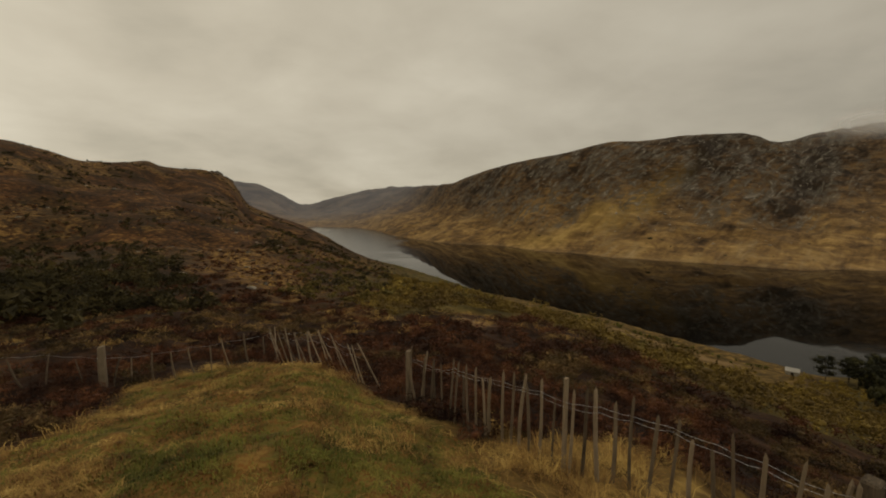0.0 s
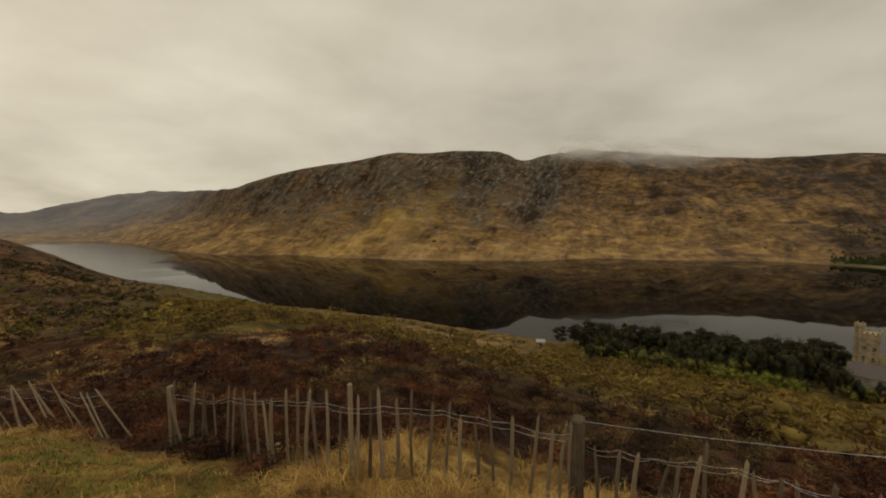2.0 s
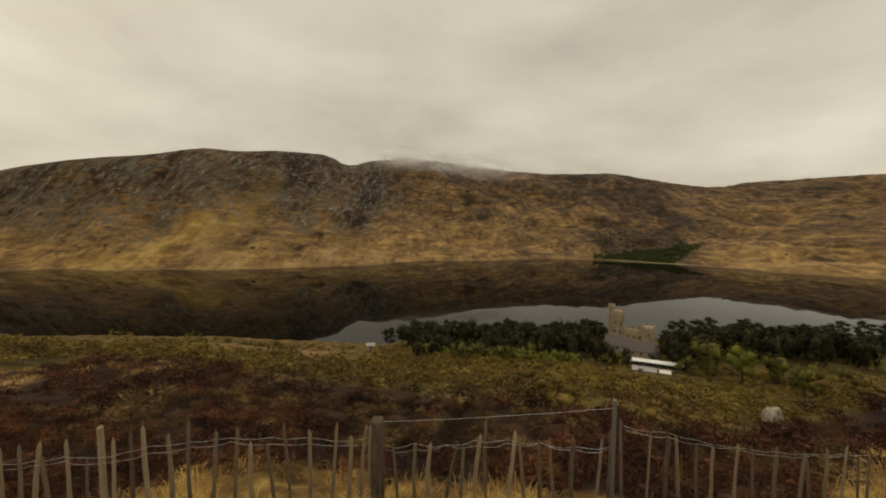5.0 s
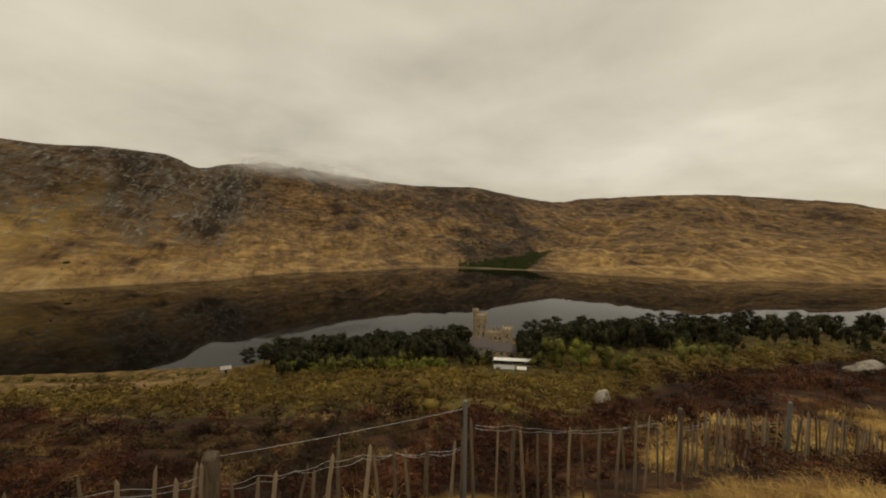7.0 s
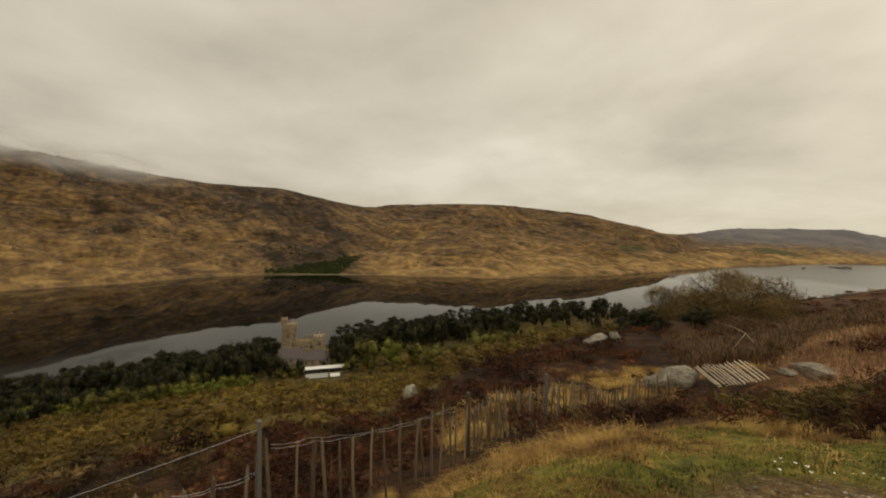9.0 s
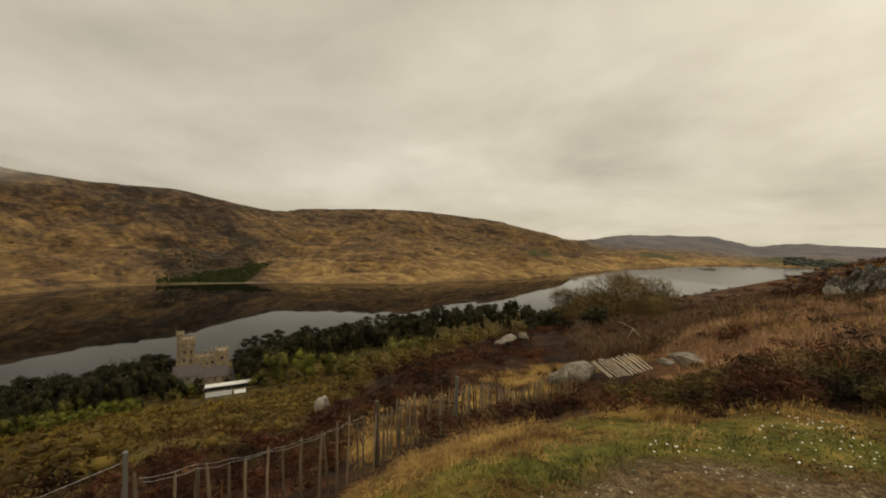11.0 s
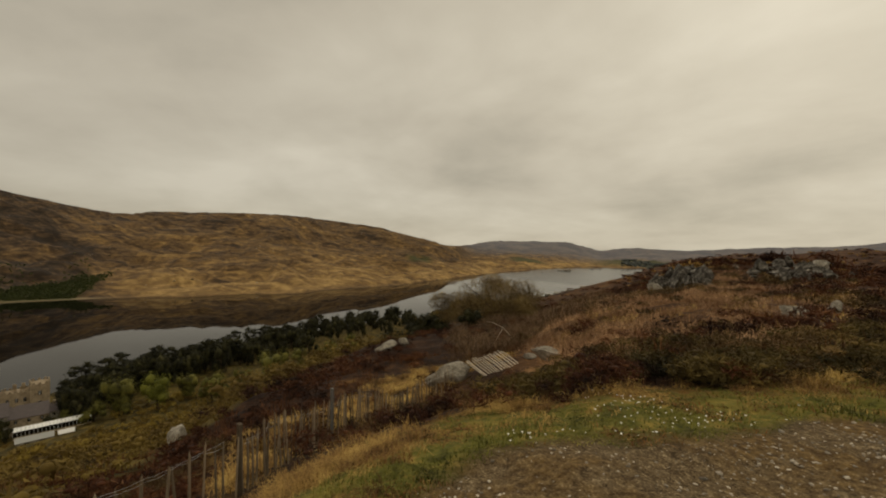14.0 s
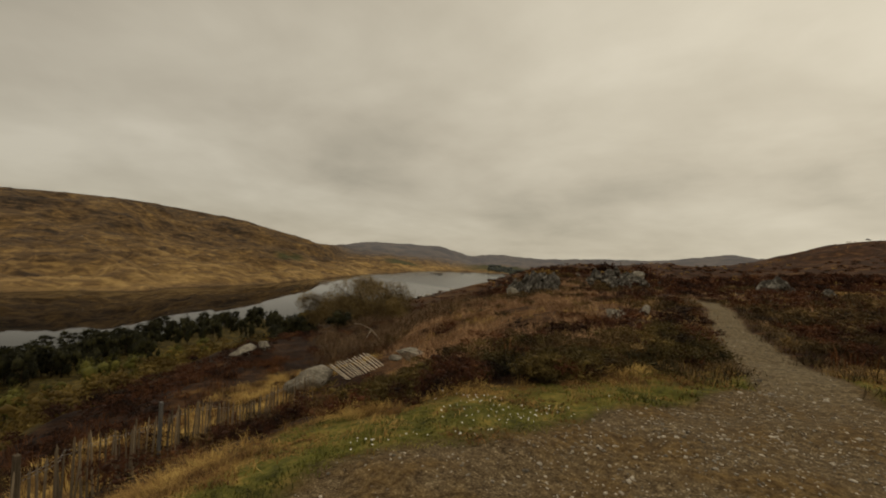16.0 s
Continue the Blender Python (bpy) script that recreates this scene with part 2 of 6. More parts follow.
    z = z + step(1.0, 4.0, r) * (1 - step(40, 60, r)) * fbm(x, y, 1.1, 4, 41, 0.6) * (0.06 + 0.06 * step(70, 20, az))
    # the crag knoll beside the path
    z = z + 1.7 * np.exp(-(((az - 151.5) / 8.6) ** 6)) * np.exp(-(((r - 48) / 7.0) ** 2))
    return z


def ground_z(x, y):
    return float(heights(np.degrees(np.arctan2(x, y)), np.hypot(x, y)))


def at_bearing(az, r):
    """A place on the ground by bearing and distance."""
    z = heights(np.array(az, float), np.array(r, float))
    return float(r * math.sin(radians(az))), float(r * math.cos(radians(az))), float(z)


LAWN = [(-70, 6.6), (-46, 7.6), (-43, 9.0), (-40, 12.0), (-32, 12.4), (-25, 11.2), (-14, 7.4), (-8, 6.3), (-3, 5.6), (2, 4.9), (8, 3.6), (70, 3.0), (80, 4.0), (86, 5.2), (92, 5.9), (98, 6.3), (106, 6.4), (115, 6.4), (122, 6.8), (131, 6.9), (137, 7.1), (145, 7.6), (153, 8.4), (161, 9.2), (167, 10.6), (180, 11.0), (230, 9.0)]
GRAVEL = [(60, 0.4), (90, 1.0), (103, 2.4), (112, 3.4), (121, 4.1), (126, 4.6), (134, 5.0), (144, 5.25), (152, 5.9), (155, 6.4), (162, 7.5), (168, 9.0), (176, 8.5), (180, 8.2), (230, 6.0), (300, 1.0)]
SCRUB_LINE = [(-60, 70), (-30, 70), (-20, 50), (-8, 31), (1.4, 38), (10, 39), (18, 30), (24, 22.5), (35, 21), (44, 22), (52, 22), (58, 19), (65, 16), (72, 14.5), (80, 16.5),
              (86.6, 20.5), (92.5, 24), (97.7, 35), (103, 40), (113, 50), (118, 70), (230, 70)]
PATH = [(4.5, 173.0), (7.8, 173.0), (9.6, 170.8), (11.3, 168.8), (14.5, 167.3), (17.6, 166.6), (23.6, 166.1), (29.0, 165.0), (32.0, 162.0)]


def path_gap(x, y):
    """Distance from the middle of the path."""
    best = np.full(np.shape(x), 1e9)
    pts = [(r * math.sin(radians(a)), r * math.cos(radians(a))) for r, a in PATH]
    for (ax, ay), (bx, by) in zip(pts, pts[1:]):
        dx, dy = bx - ax, by - ay
        u = np.clip(((x - ax) * dx + (y - ay) * dy) / (dx * dx + dy * dy), 0, 1)
        best = np.minimum(best, np.hypot(x - ax - u * dx, y - ay - u * dy))
    return best


def covers(az, r, z):
    """What grows or lies on the ground, and the painted haze of far hills: shares from 0 to 1, by name."""
    x, y = r * np.sin(np.radians(az)), r * np.cos(np.radians(az))
    n1, n2 = fbm(x, y, 3.0, 4, 61), fbm(x, y, 24.0, 4, 67)
    rl, rg, rf = curve(LAWN, az), curve(GRAVEL, az), curve(FENCE, az)
    c = {}
    gravel = np.maximum(step(0.35, -0.35, r - rg + 0.35 * n1), step(1.2, 0.85, (path_gap(x, y) + 0.10 * n1) / (0.50 + 0.20 * step(14, 10, r))))
    c["gravel"] = gravel
    c["lawn"] = step(0.4, -0.4, r - rl + 0.4 * n1) * (1 - gravel)
    c["straw"] = step(0.4, -0.3, r - np.maximum(rl + 0.3, (rf + 0.5 + 1.5 * step(10, 20, az) * step(50, 40, az)) * step(-3, 5, az) * step(96, 86, az)) + 0.5 * n1) * (1 - c["lawn"]) * (1 - gravel)
    rc = curve(CREST, az)
    c["bank"] = (1 - np.exp(-((az - 124.5) / 4.5) ** 4) * step(20.5, 19, r) * step(15.5, 16.5, r)) * step(92, 96, az) * step(122, 116, az) * step(-0.5, 1.5, r - rf) * step(1.32, 1.14, r / (rf + 4.0) + 0.12 * n1) * step(-0.45, 0.1, n1 + 0.3 * n2 + 0.7 * fbm(x, y, 1.3, 3, 63))
    c["buff"] = step(125, 131, az) * step(158, 147, az + 4 * n1) * step(10, 13, r) * step(44, 36, r + 4 * n2) * (0.35 + 0.65 * step(-0.3, 0.2, n2 + 0.5 * n1))
    c["rust"] = step(146, 154, az + 3 * n1) * step(9, 12, r) * step(80, 50, r) * (0.5 + 0.5 * n1)
    c["trod"] = step(0.8, 0.45, path_gap(x, y)) * step(7.5, 10, r)
    scrub = step(-1.5, 2.5, r - curve(SCRUB_LINE, az) + 2.5 * n2 + 0.8 * n1) * step(-18, -6, az + 4 * n2) * step(122, 110, az)
    shoreward = r / curve(EDGE, az)
    c["meadow"] = step(-2, 5, az + 2 * n2) * step(43, 36, az) * step(0.66, 0.82, shoreward + 0.10 * n2) * (r > 50) * (1 - step(640, 700, r))
    c["scrub"] = scrub * (1 - step(640, 700, r)) * (1 - 0.85 * c["meadow"])
    rs = curve(SHORE, az)
    over = step(-10, 10, r - rs)
    rr = np.maximum(curve(RIDGE, az), rs + 200)
    q = np.clip((r - rs) / (rr - rs), 0, 1.3)
    w = fbm(x, y, 160.0, 4, 71)
    w2 = fbm(x + 0.5 * y, y - 0.4 * x, 70.0, 4, 73)
    foot = 0.34 + 0.16 * np.exp(-(((az - 22) / 5.0) ** 2)) - 0.10 * np.exp(-(((az - 30) / 6.0) ** 2))
    crag = step(foot - 0.06, foot + 0.12, q + 0.14 * w + 0.08 * w2) * step(-3, 6, az) * step(47, 37, az + 2 * w) * over
    c["crag"] = np.clip(crag + 0.5 * over * step(-22, -8, az) * step(6, 0, az) * step(0.45, 0.7, q) + 0.35 * over * step(6, 14, az) * step(44, 36, az) * step(-0.1, 0.4, w2), 0, 1)
    # a green-gold tongue of grass climbs slantwise into the crag, a dark cleft runs down from the summit
    tongue = over * np.exp(-((q - 0.06 - 0.031 * (az - 8) + 0.05 * w2) / 0.085) ** 2) * step(4, 9, az) * step(29, 24, az)
    cleft = np.exp(-((az - 27 - 9 * (q - 0.6) + 0.5 * w2) / 0.65) ** 2) * step(0.45, 0.6, q) * step(1.0, 0.85, q)
    scar = np.exp(-((az - 36.5 - 7 * (q - 0.5) + w) / 1.9) ** 2) * step(0.3, 0.45, q) * step(0.9, 0.7, q)
    copse = np.exp(-(((az - 72.5 + w) / 5.2) ** 4)) * step(0.52, 0.36, q + 0.12 * w2)
    east = step(76, 84, az)
    c["tongue"] = tongue
    c["tone"] = over * (0.42 * step(0.34, 0.02, q + 0.1 * w) - 0.75 * step(0.36, 0.85, q) * (1 - 0.6 * east) + 0.8 * tongue - 1.3 * cleft - 1.1 * scar - 1.0 * copse
                        + east * (0.50 * step(0.55, 0.1, q + 0.15 * w) - 0.1) + 0.35 * w + 0.45 * w2 - 0.25 * step(60, 66, az) * step(82, 76, az) + 0.15 * step(44, 40, az) * step(0.5, 0.2, q))
    c["heath"] = (0.75 + 0.22 * step(154, 164, az)) * step(132, 144, az) * step(36, 60, r + 5 * n2)
    c["lush"] = step(92, 112, az + 6 * n1) * step(0.9, -0.2, r - rl + 1.0 + 0.5 * n1)
    hilly = step(-6, -16, az) * step(24, 40, r) * step(0.95, 0.8, r / curve(EDGE, az))
    m = fbm(x, y, 70.0, 4, 171)
    opening = np.exp(-(((az + 27.0 - 0.055 * (150 - r)) / 5.0) ** 2)) * np.exp(-(((r - 140) / 75.0) ** 4)) + 0.7 * step(0.25, 0.55, m + 0.4 * n2)
    c["thicket"] = hilly * np.clip(step(-33, -41, az + 4 * m) * step(230, 150, r) + 0.9 * step(0.0, 0.3, m + 0.3 * n2) * step(150, 190, r) + 0.6 * step(0.15, 0.4, -m + 0.4 * n2) * step(-22, -18, az), 0, 1) * (1 - np.clip(opening, 0, 1))
    c["opening"] = hilly * np.clip(opening, 0, 1) * (1 - step(-36, -44, az) * step(200, 130, r))
    c["afar"] = step(40, 150, r + 10 * n2)
    # share of aerial haze, growing with distance, sooner on the left
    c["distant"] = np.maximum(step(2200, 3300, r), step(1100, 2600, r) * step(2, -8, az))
    c["over"] = over
    # the young plantation at the water's edge, and dark forest strips beyond the lake's end
    wood = 0.85 * step(67.2, 68.6, az + 0.4 * n2) * step(0.5, -0.5, az - 76 - 18.6 * q + 0.4 * n2) * step(0.025, -0.025, q - 0.03 - 0.013 * (az - 68) + 0.03 * w) * over
    far_wood = np.exp(-(((az - 143) / 5.5) ** 4)) * step(2260, 2330, r) * step(2900, 2750, r) + np.exp(-(((az - 128.5) / 2.2) ** 4)) * step(2050, 2100, r) * step(2360, 2300, r) + np.exp(-(((az - 114) / 1.6) ** 4)) * np.exp(-(((q - 0.45) / 0.08) ** 4))
    c["sand"] = over * step(18, 4, r - rs) * (0.12 + 0.88 * np.exp(-(((az - 73.5) / 4.6) ** 4)))
    re = curve(EDGE, az)
    track = step(5.0, 2.0, np.abs(r - re + 14 + 3 * n2)) * step(6, 10, az) * step(36, 31, az)
    bare = step(3.2, 1.6, np.hypot((az - 1.0) * 0.9, (r - 28) * 0.8) + 1.2 * n1)
    c["dirt"] = np.clip(0.9 * track + bare, 0, 1)
    c["wood"] = np.clip(wood + far_wood, 0, 1)
    return c


def polar_sheet():
    az = np.concatenate([np.arange(-56, 184, 0.42), np.arange(184, 304, 3.0)])
    r = np.concatenate([np.linspace(0.25, 3, 16)[:-1], np.linspace(3, 20, 125)[:-1], np.geomspace(20, 130, 85)[:-1], np.geomspace(130, 700, 70)[:-1], np.geomspace(700, 2050, 115)[:-1], np.geomspace(2050, 5400, 36)])
    a, d = np.meshgrid(az, r)
    z = heights(a, d)
    x, y = d * np.sin(np.radians(a)), d * np.cos(np.radians(a))
    n, k = len(az), len(r)
    verts = np.stack([x, y, z], -1).reshape(-1, 3)
    i, j = np.meshgrid(np.arange(k - 1), np.arange(n), indexing="ij")
    j2 = (j + 1) % n
    faces = np.stack([i * n + j, (i + 1) * n + j, (i + 1) * n + j2, i * n + j2], -1).reshape(-1, 4)[:, ::-1]
    # the hub
    verts = np.concatenate([verts, [[0, 0, float(z[0].mean())]]])
    hub = len(verts) - 1
    me = bpy.data.meshes.new("ground")
    tri = np.stack([np.full(n, hub), (np.arange(n) + 1) % n, np.arange(n)], -1)
    me.vertices.add(len(verts))
    me.vertices.foreach_set("co", verts.ravel())
    loops = np.concatenate([faces.ravel(), tri.ravel()])
    me.loops.add(len(loops))
    me.loops.foreach_set("vertex_index", loops.astype(np.int32))
    starts = np.concatenate([np.arange(len(faces)) * 4, len(faces) * 4 + np.arange(n) * 3])
    me.polygons.add(len(starts))
    me.polygons.foreach_set("loop_start", starts.astype(np.int32))
    me.update(calc_edges=True)
    me.polygons.foreach_set("use_smooth", np.ones(len(starts), bool))
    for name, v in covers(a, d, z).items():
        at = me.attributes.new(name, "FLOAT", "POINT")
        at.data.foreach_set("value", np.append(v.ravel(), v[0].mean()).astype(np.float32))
    me.validate()
    return me

# ---------------------------------------------------------------- materials


def surface(name, colour, rough=0.9, bump=None, bump_strength=0.4, bump_distance=0.02, tree=None, spec=0.3, metal=0.0):
    """A material on the tree: colour and bump are sockets or values."""
    m = bpy.data.materials.new(name) if tree is None else tree
    t = m.node_tree
    b = put(t, "ShaderNodeBsdfPrincipled", {"Roughness": rough, "Specular IOR Level": spec, "Metallic": metal})
    if isinstance(colour, bpy.types.NodeSocket):
        t.links.new(colour, b.inputs["Base Color"])
    else:
        b.inputs["Base Color"].default_value = (*colour, 1)
    if bump is not None:
        n = put(t, "ShaderNodeBump", {"Height": bump, "Strength": bump_strength, "Distance": bump_distance})
        t.links.new(n.outputs[0], b.inputs["Normal"])
    put(t, "ShaderNodeOutputMaterial", {0: b.outputs[0]})
    return m


def blank(name):
    m = bpy.data.materials.new(name)
    node_tree(m)
    return m


def noise_of(t, place, scale, detail=4.0, rough=0.55, distort=0.0):
    return put(t, "ShaderNodeTexNoise", {"Vector": place, "Scale": scale, "Detail": detail, "Roughness": rough, "Distortion": distort}).outputs[0]


def share(t, name):
    return put(t, "ShaderNodeAttribute", attribute_name=name).outputs["Fac"]


def ground_material():
    m = blank("moor_ground")
    t = m.node_tree
    p = put(t, "ShaderNodeNewGeometry").outputs["Position"]
    stretched = put(t, "ShaderNodeMapping", {"Vector": p, "Scale": (1, 1, 3.6)}).outputs[0]
    n_huge, n_big = noise_of(t, stretched, 0.006, 6, 0.6), noise_of(t, stretched, 0.022, 7, 0.55, 0.9)
    n_mid, n_small = noise_of(t, p, 0.22, 7, 0.6), noise_of(t, p, 1.7, 6, 0.6)
    n_fine = noise_of(t, p, 14.0, 5, 0.6)
    # moor: dark heather, brown sedge and straw-coloured grass in patches
    n_slope = noise_of(t, stretched, 0.10, 6, 0.55, 0.5)
    n_fleck = noise_of(t, p, 0.45, 5, 0.62)
    near_moor = ramp(t, sums(t, "ADD", sums(t, "MULTIPLY", n_mid, 0.5), sums(t, "MULTIPLY", n_small, 0.5)), [(0.40, (0.010, 0.005, 0.003)), (0.50, (0.026, 0.012, 0.006)), (0.58, (0.062, 0.030, 0.012)), (0.68, (0.17, 0.100, 0.034))])
    # across and along the slanting ledges of the far hill
    across = put(t, "ShaderNodeVectorMath", {0: p, 1: (0.65, -0.55, -0.5)}, operation="DOT_PRODUCT").outputs["Value"]
    along = put(t, "ShaderNodeVectorMath", {0: p, 1: (0.38, -0.32, 0.85)}, operation="DOT_PRODUCT").outputs["Value"]
    slanted = put(t, "ShaderNodeCombineXYZ", {0: across, 1: sums(t, "MULTIPLY", along, 0.62), 2: 0.0}).outputs[0]
    n_ledge, n_chip = noise_of(t, slanted, 0.024, 5, 0.58, 1.2), noise_of(t, slanted, 0.10, 5, 0.62, 0.8)
    streaks = put(t, "ShaderNodeMapping", {"Vector": p, "Rotation": (0.10, 0.16, 0.0), "Scale": (1, 1, 2.4)}).outputs[0]
    n_streak = noise_of(t, streaks, 0.035, 6, 0.62, 1.3)
    weave = sums(t, "ADD", sums(t, "ADD", sums(t, "MULTIPLY", n_big, 0.30), sums(t, "MULTIPLY", n_ledge, 0.25)), sums(t, "ADD", sums(t, "MULTIPLY", n_streak, 0.30), sums(t, "MULTIPLY", n_chip, 0.15)))
    growth = sums(t, "ADD", sums(t, "ADD", sums(t, "MULTIPLY", sums(t, "SUBTRACT", weave, 0.5), 1.25), 0.5), sums(t, "MULTIPLY", share(t, "tone"), 0.10))
    far_moor = ramp(t, growth, [(0.34, (0.024, 0.017, 0.011)), (0.42, (0.064, 0.042, 0.024)), (0.50, (0.132, 0.085, 0.040)), (0.58, (0.235, 0.155, 0.066)), (0.68, (0.40, 0.28, 0.12))])
    n_hill = noise_of(t, p, 0.06, 7, 0.58, 0.4)
    hill_moor = ramp(t, sums(t, "ADD", sums(t, "MULTIPLY", n_hill, 0.5), sums(t, "MULTIPLY", n_fleck, 0.5)), [(0.40, (0.012, 0.008, 0.004)), (0.49, (0.045, 0.022, 0.009)), (0.57, (0.105, 0.052, 0.019)), (0.66, (0.30, 0.18, 0.060))])
    colour = mix(t, share(t, "afar"), near_moor, hill_moor)
    colour = mix(t, sums(t, "MULTIPLY", share(t, "opening"), 0.7), colour, ramp(t, n_fleck, [(0.40, (0.040, 0.019, 0.008)), (0.50, (0.15, 0.082, 0.028)), (0.60, (0.42, 0.275, 0.090))]))
    colour = mix(t, sums(t, "MULTIPLY", share(t, "thicket"), 0.7), colour, ramp(t, n_fleck, [(0.40, (0.014, 0.011, 0.005)), (0.60, (0.050, 0.036, 0.012))]))
    dark_heath = ramp(t, sums(t, "ADD", sums(t, "MULTIPLY", n_slope, 0.4), sums(t, "MULTIPLY", n_fleck, 0.6)), [(0.40, (0.020, 0.010, 0.006)), (0.54, (0.066, 0.030, 0.014)), (0.64, (0.17, 0.095, 0.036))])
    colour = mix(t, share(t, "heath"), colour, dark_heath)
    colour = mix(t, share(t, "over"), colour, far_moor)
    sward_far = ramp(t, n_ledge, [(0.38, (0.19, 0.135, 0.040)), (0.62, (0.36, 0.265, 0.080))])
    colour = mix(t, sums(t, "MULTIPLY", share(t, "tongue"), 0.4), colour, sward_far)
    stony = sums(t, "ADD", sums(t, "MULTIPLY", n_ledge, 0.5), sums(t, "MULTIPLY", n_chip, 0.5))
    rock = ramp(t, sums(t, "ADD", sums(t, "MULTIPLY", n_chip, 0.75), sums(t, "MULTIPLY", n_slope, 0.25)), [(0.38, (0.020, 0.017, 0.014)), (0.48, (0.060, 0.054, 0.048)), (0.58, (0.105, 0.100, 0.093)), (0.70, (0.27, 0.26, 0.245))])
    bare = ramp(t, stony, [(0.46, 0.0), (0.55, 1.0)])
    colour = mix(t, sums(t, "MULTIPLY", bare, sums(t, "ADD", sums(t, "MULTIPLY", share(t, "crag"), 0.8), sums(t, "MULTIPLY", share(t, "over"), 0.06))), colour, rock)
    green = ramp(t, n_mid, [(0.40, (0.035, 0.029, 0.009)), (0.52, (0.085, 0.066, 0.018)), (0.66, (0.15, 0.115, 0.030))])
    colour = mix(t, share(t, "scrub"), colour, green)
    colour = mix(t, sums(t, "MULTIPLY", share(t, "meadow"), 0.8), colour, ramp(t, n_mid, [(0.38, (0.050, 0.036, 0.012)), (0.52, (0.125, 0.086, 0.028)), (0.64, (0.25, 0.17, 0.060))]))
    colour = mix(t, share(t, "sand"), colour, (0.34, 0.29, 0.19))
    colour = mix(t, share(t, "dirt"), colour, (0.24, 0.165, 0.09))
    straw = ramp(t, n_small, [(0.36, (0.050, 0.030, 0.011)), (0.52, (0.15, 0.098, 0.032)), (0.66, (0.30, 0.21, 0.068))])
    colour = mix(t, sums(t, "MAXIMUM", share(t, "straw"), sums(t, "MULTIPLY", share(t, "bank"), 0.45)), colour, straw)
    colour = mix(t, sums(t, "MULTIPLY", share(t, "rust"), 0.8), colour, ramp(t, n_small, [(0.36, (0.020, 0.009, 0.005)), (0.52, (0.075, 0.032, 0.014)), (0.66, (0.17, 0.085, 0.032))]))
    colour = mix(t, sums(t, "MULTIPLY", share(t, "buff"), 0.85), colour, ramp(t, n_small, [(0.36, (0.065, 0.033, 0.016)), (0.52, (0.18, 0.100, 0.048)), (0.66, (0.34, 0.20, 0.090))]))
    n_clump = noise_of(t, p, 3.6, 5, 0.62, 0.3)
    sward = sums(t, "ADD", sums(t, "MULTIPLY", n_clump, 0.6), sums(t, "ADD", sums(t, "MULTIPLY", n_small, 0.25), sums(t, "MULTIPLY", n_fine, 0.15)))
    turf = ramp(t, sward, [(0.38, (0.055, 0.027, 0.009)), (0.44, (0.090, 0.080, 0.018)), (0.49, (0.14, 0.112, 0.028)), (0.54, (0.15, 0.078, 0.021)), (0.59, (0.23, 0.148, 0.045)), (0.65, (0.19, 0.080, 0.021))])
    fresh = ramp(t, sward, [(0.39, (0.046, 0.048, 0.010)), (0.47, (0.105, 0.110, 0.021)), (0.55, (0.18, 0.158, 0.038)), (0.62, (0.33, 0.25, 0.07))])
    colour = mix(t, share(t, "lawn"), colour, mix(t, share(t, "lush"), turf, fresh))
    n_grit = noise_of(t, p, 55.0, 4, 0.65)
    grit = ramp(t, sums(t, "ADD", sums(t, "MULTIPLY", n_fine, 0.4), sums(t, "MULTIPLY", n_grit, 0.6)), [(0.38, (0.036, 0.027, 0.018)), (0.49, (0.115, 0.088, 0.058)), (0.59, (0.24, 0.20, 0.145)), (0.67, (0.50, 0.45, 0.37))])
    mossy = ramp(t, sums(t, "ADD", sums(t, "MULTIPLY", n_small, 0.7), sums(t, "MULTIPLY", n_mid, 0.3)), [(0.46, 0.0), (0.58, 0.6)])
    grit = mix(t, sums(t, "MULTIPLY", mossy, sums(t, "SUBTRACT", 1.0, sums(t, "MULTIPLY", share(t, "trod"), 0.85))), grit, ramp(t, n_fine, [(0.4, (0.075, 0.045, 0.016)), (0.62, (0.19, 0.125, 0.040))]))
    grit = mix(t, sums(t, "MULTIPLY", share(t, "trod"), 0.4), grit, ramp(t, n_fine, [(0.4, (0.13, 0.115, 0.088)), (0.6, (0.30, 0.275, 0.225))]))
    grit = mix(t, 1.0, grit, (0.92, 0.88, 0.79), "MULTIPLY")
    colour = mix(t, share(t, "gravel"), colour, grit)
    colour = mix(t, 1.0, colour, (1.0, 0.925, 0.78), "MULTIPLY")
    # aerial haze put into the base colour of the far hills as grey-violet
    haze_tone = ramp(t, n_huge, [(0.40, (0.125, 0.13, 0.155)), (0.62, (0.195, 0.185, 0.19))])
    colour = mix(t, sums(t, "MULTIPLY", share(t, "distant"), 0.72), colour, haze_tone)
    wood = ramp(t, n_mid, [(0.4, (0.034, 0.040, 0.014)), (0.65, (0.070, 0.078, 0.027))])
    colour = mix(t, sums(t, "MULTIPLY", share(t, "wood"), 0.9), colour, wood)
    high = sums(t, "ADD", sums(t, "MULTIPLY", n_small, 0.7), sums(t, "MULTIPLY", n_fine, 0.12))
    coarse = sums(t, "MULTIPLY", n_mid, sums(t, "SUBTRACT", 3.0, sums(t, "MULTIPLY", share(t, "over"), 2.7)))
    return surface("moor_ground", colour, 0.95, sums(t, "ADD", high, coarse), 0.6, 0.25, m, 0.15)


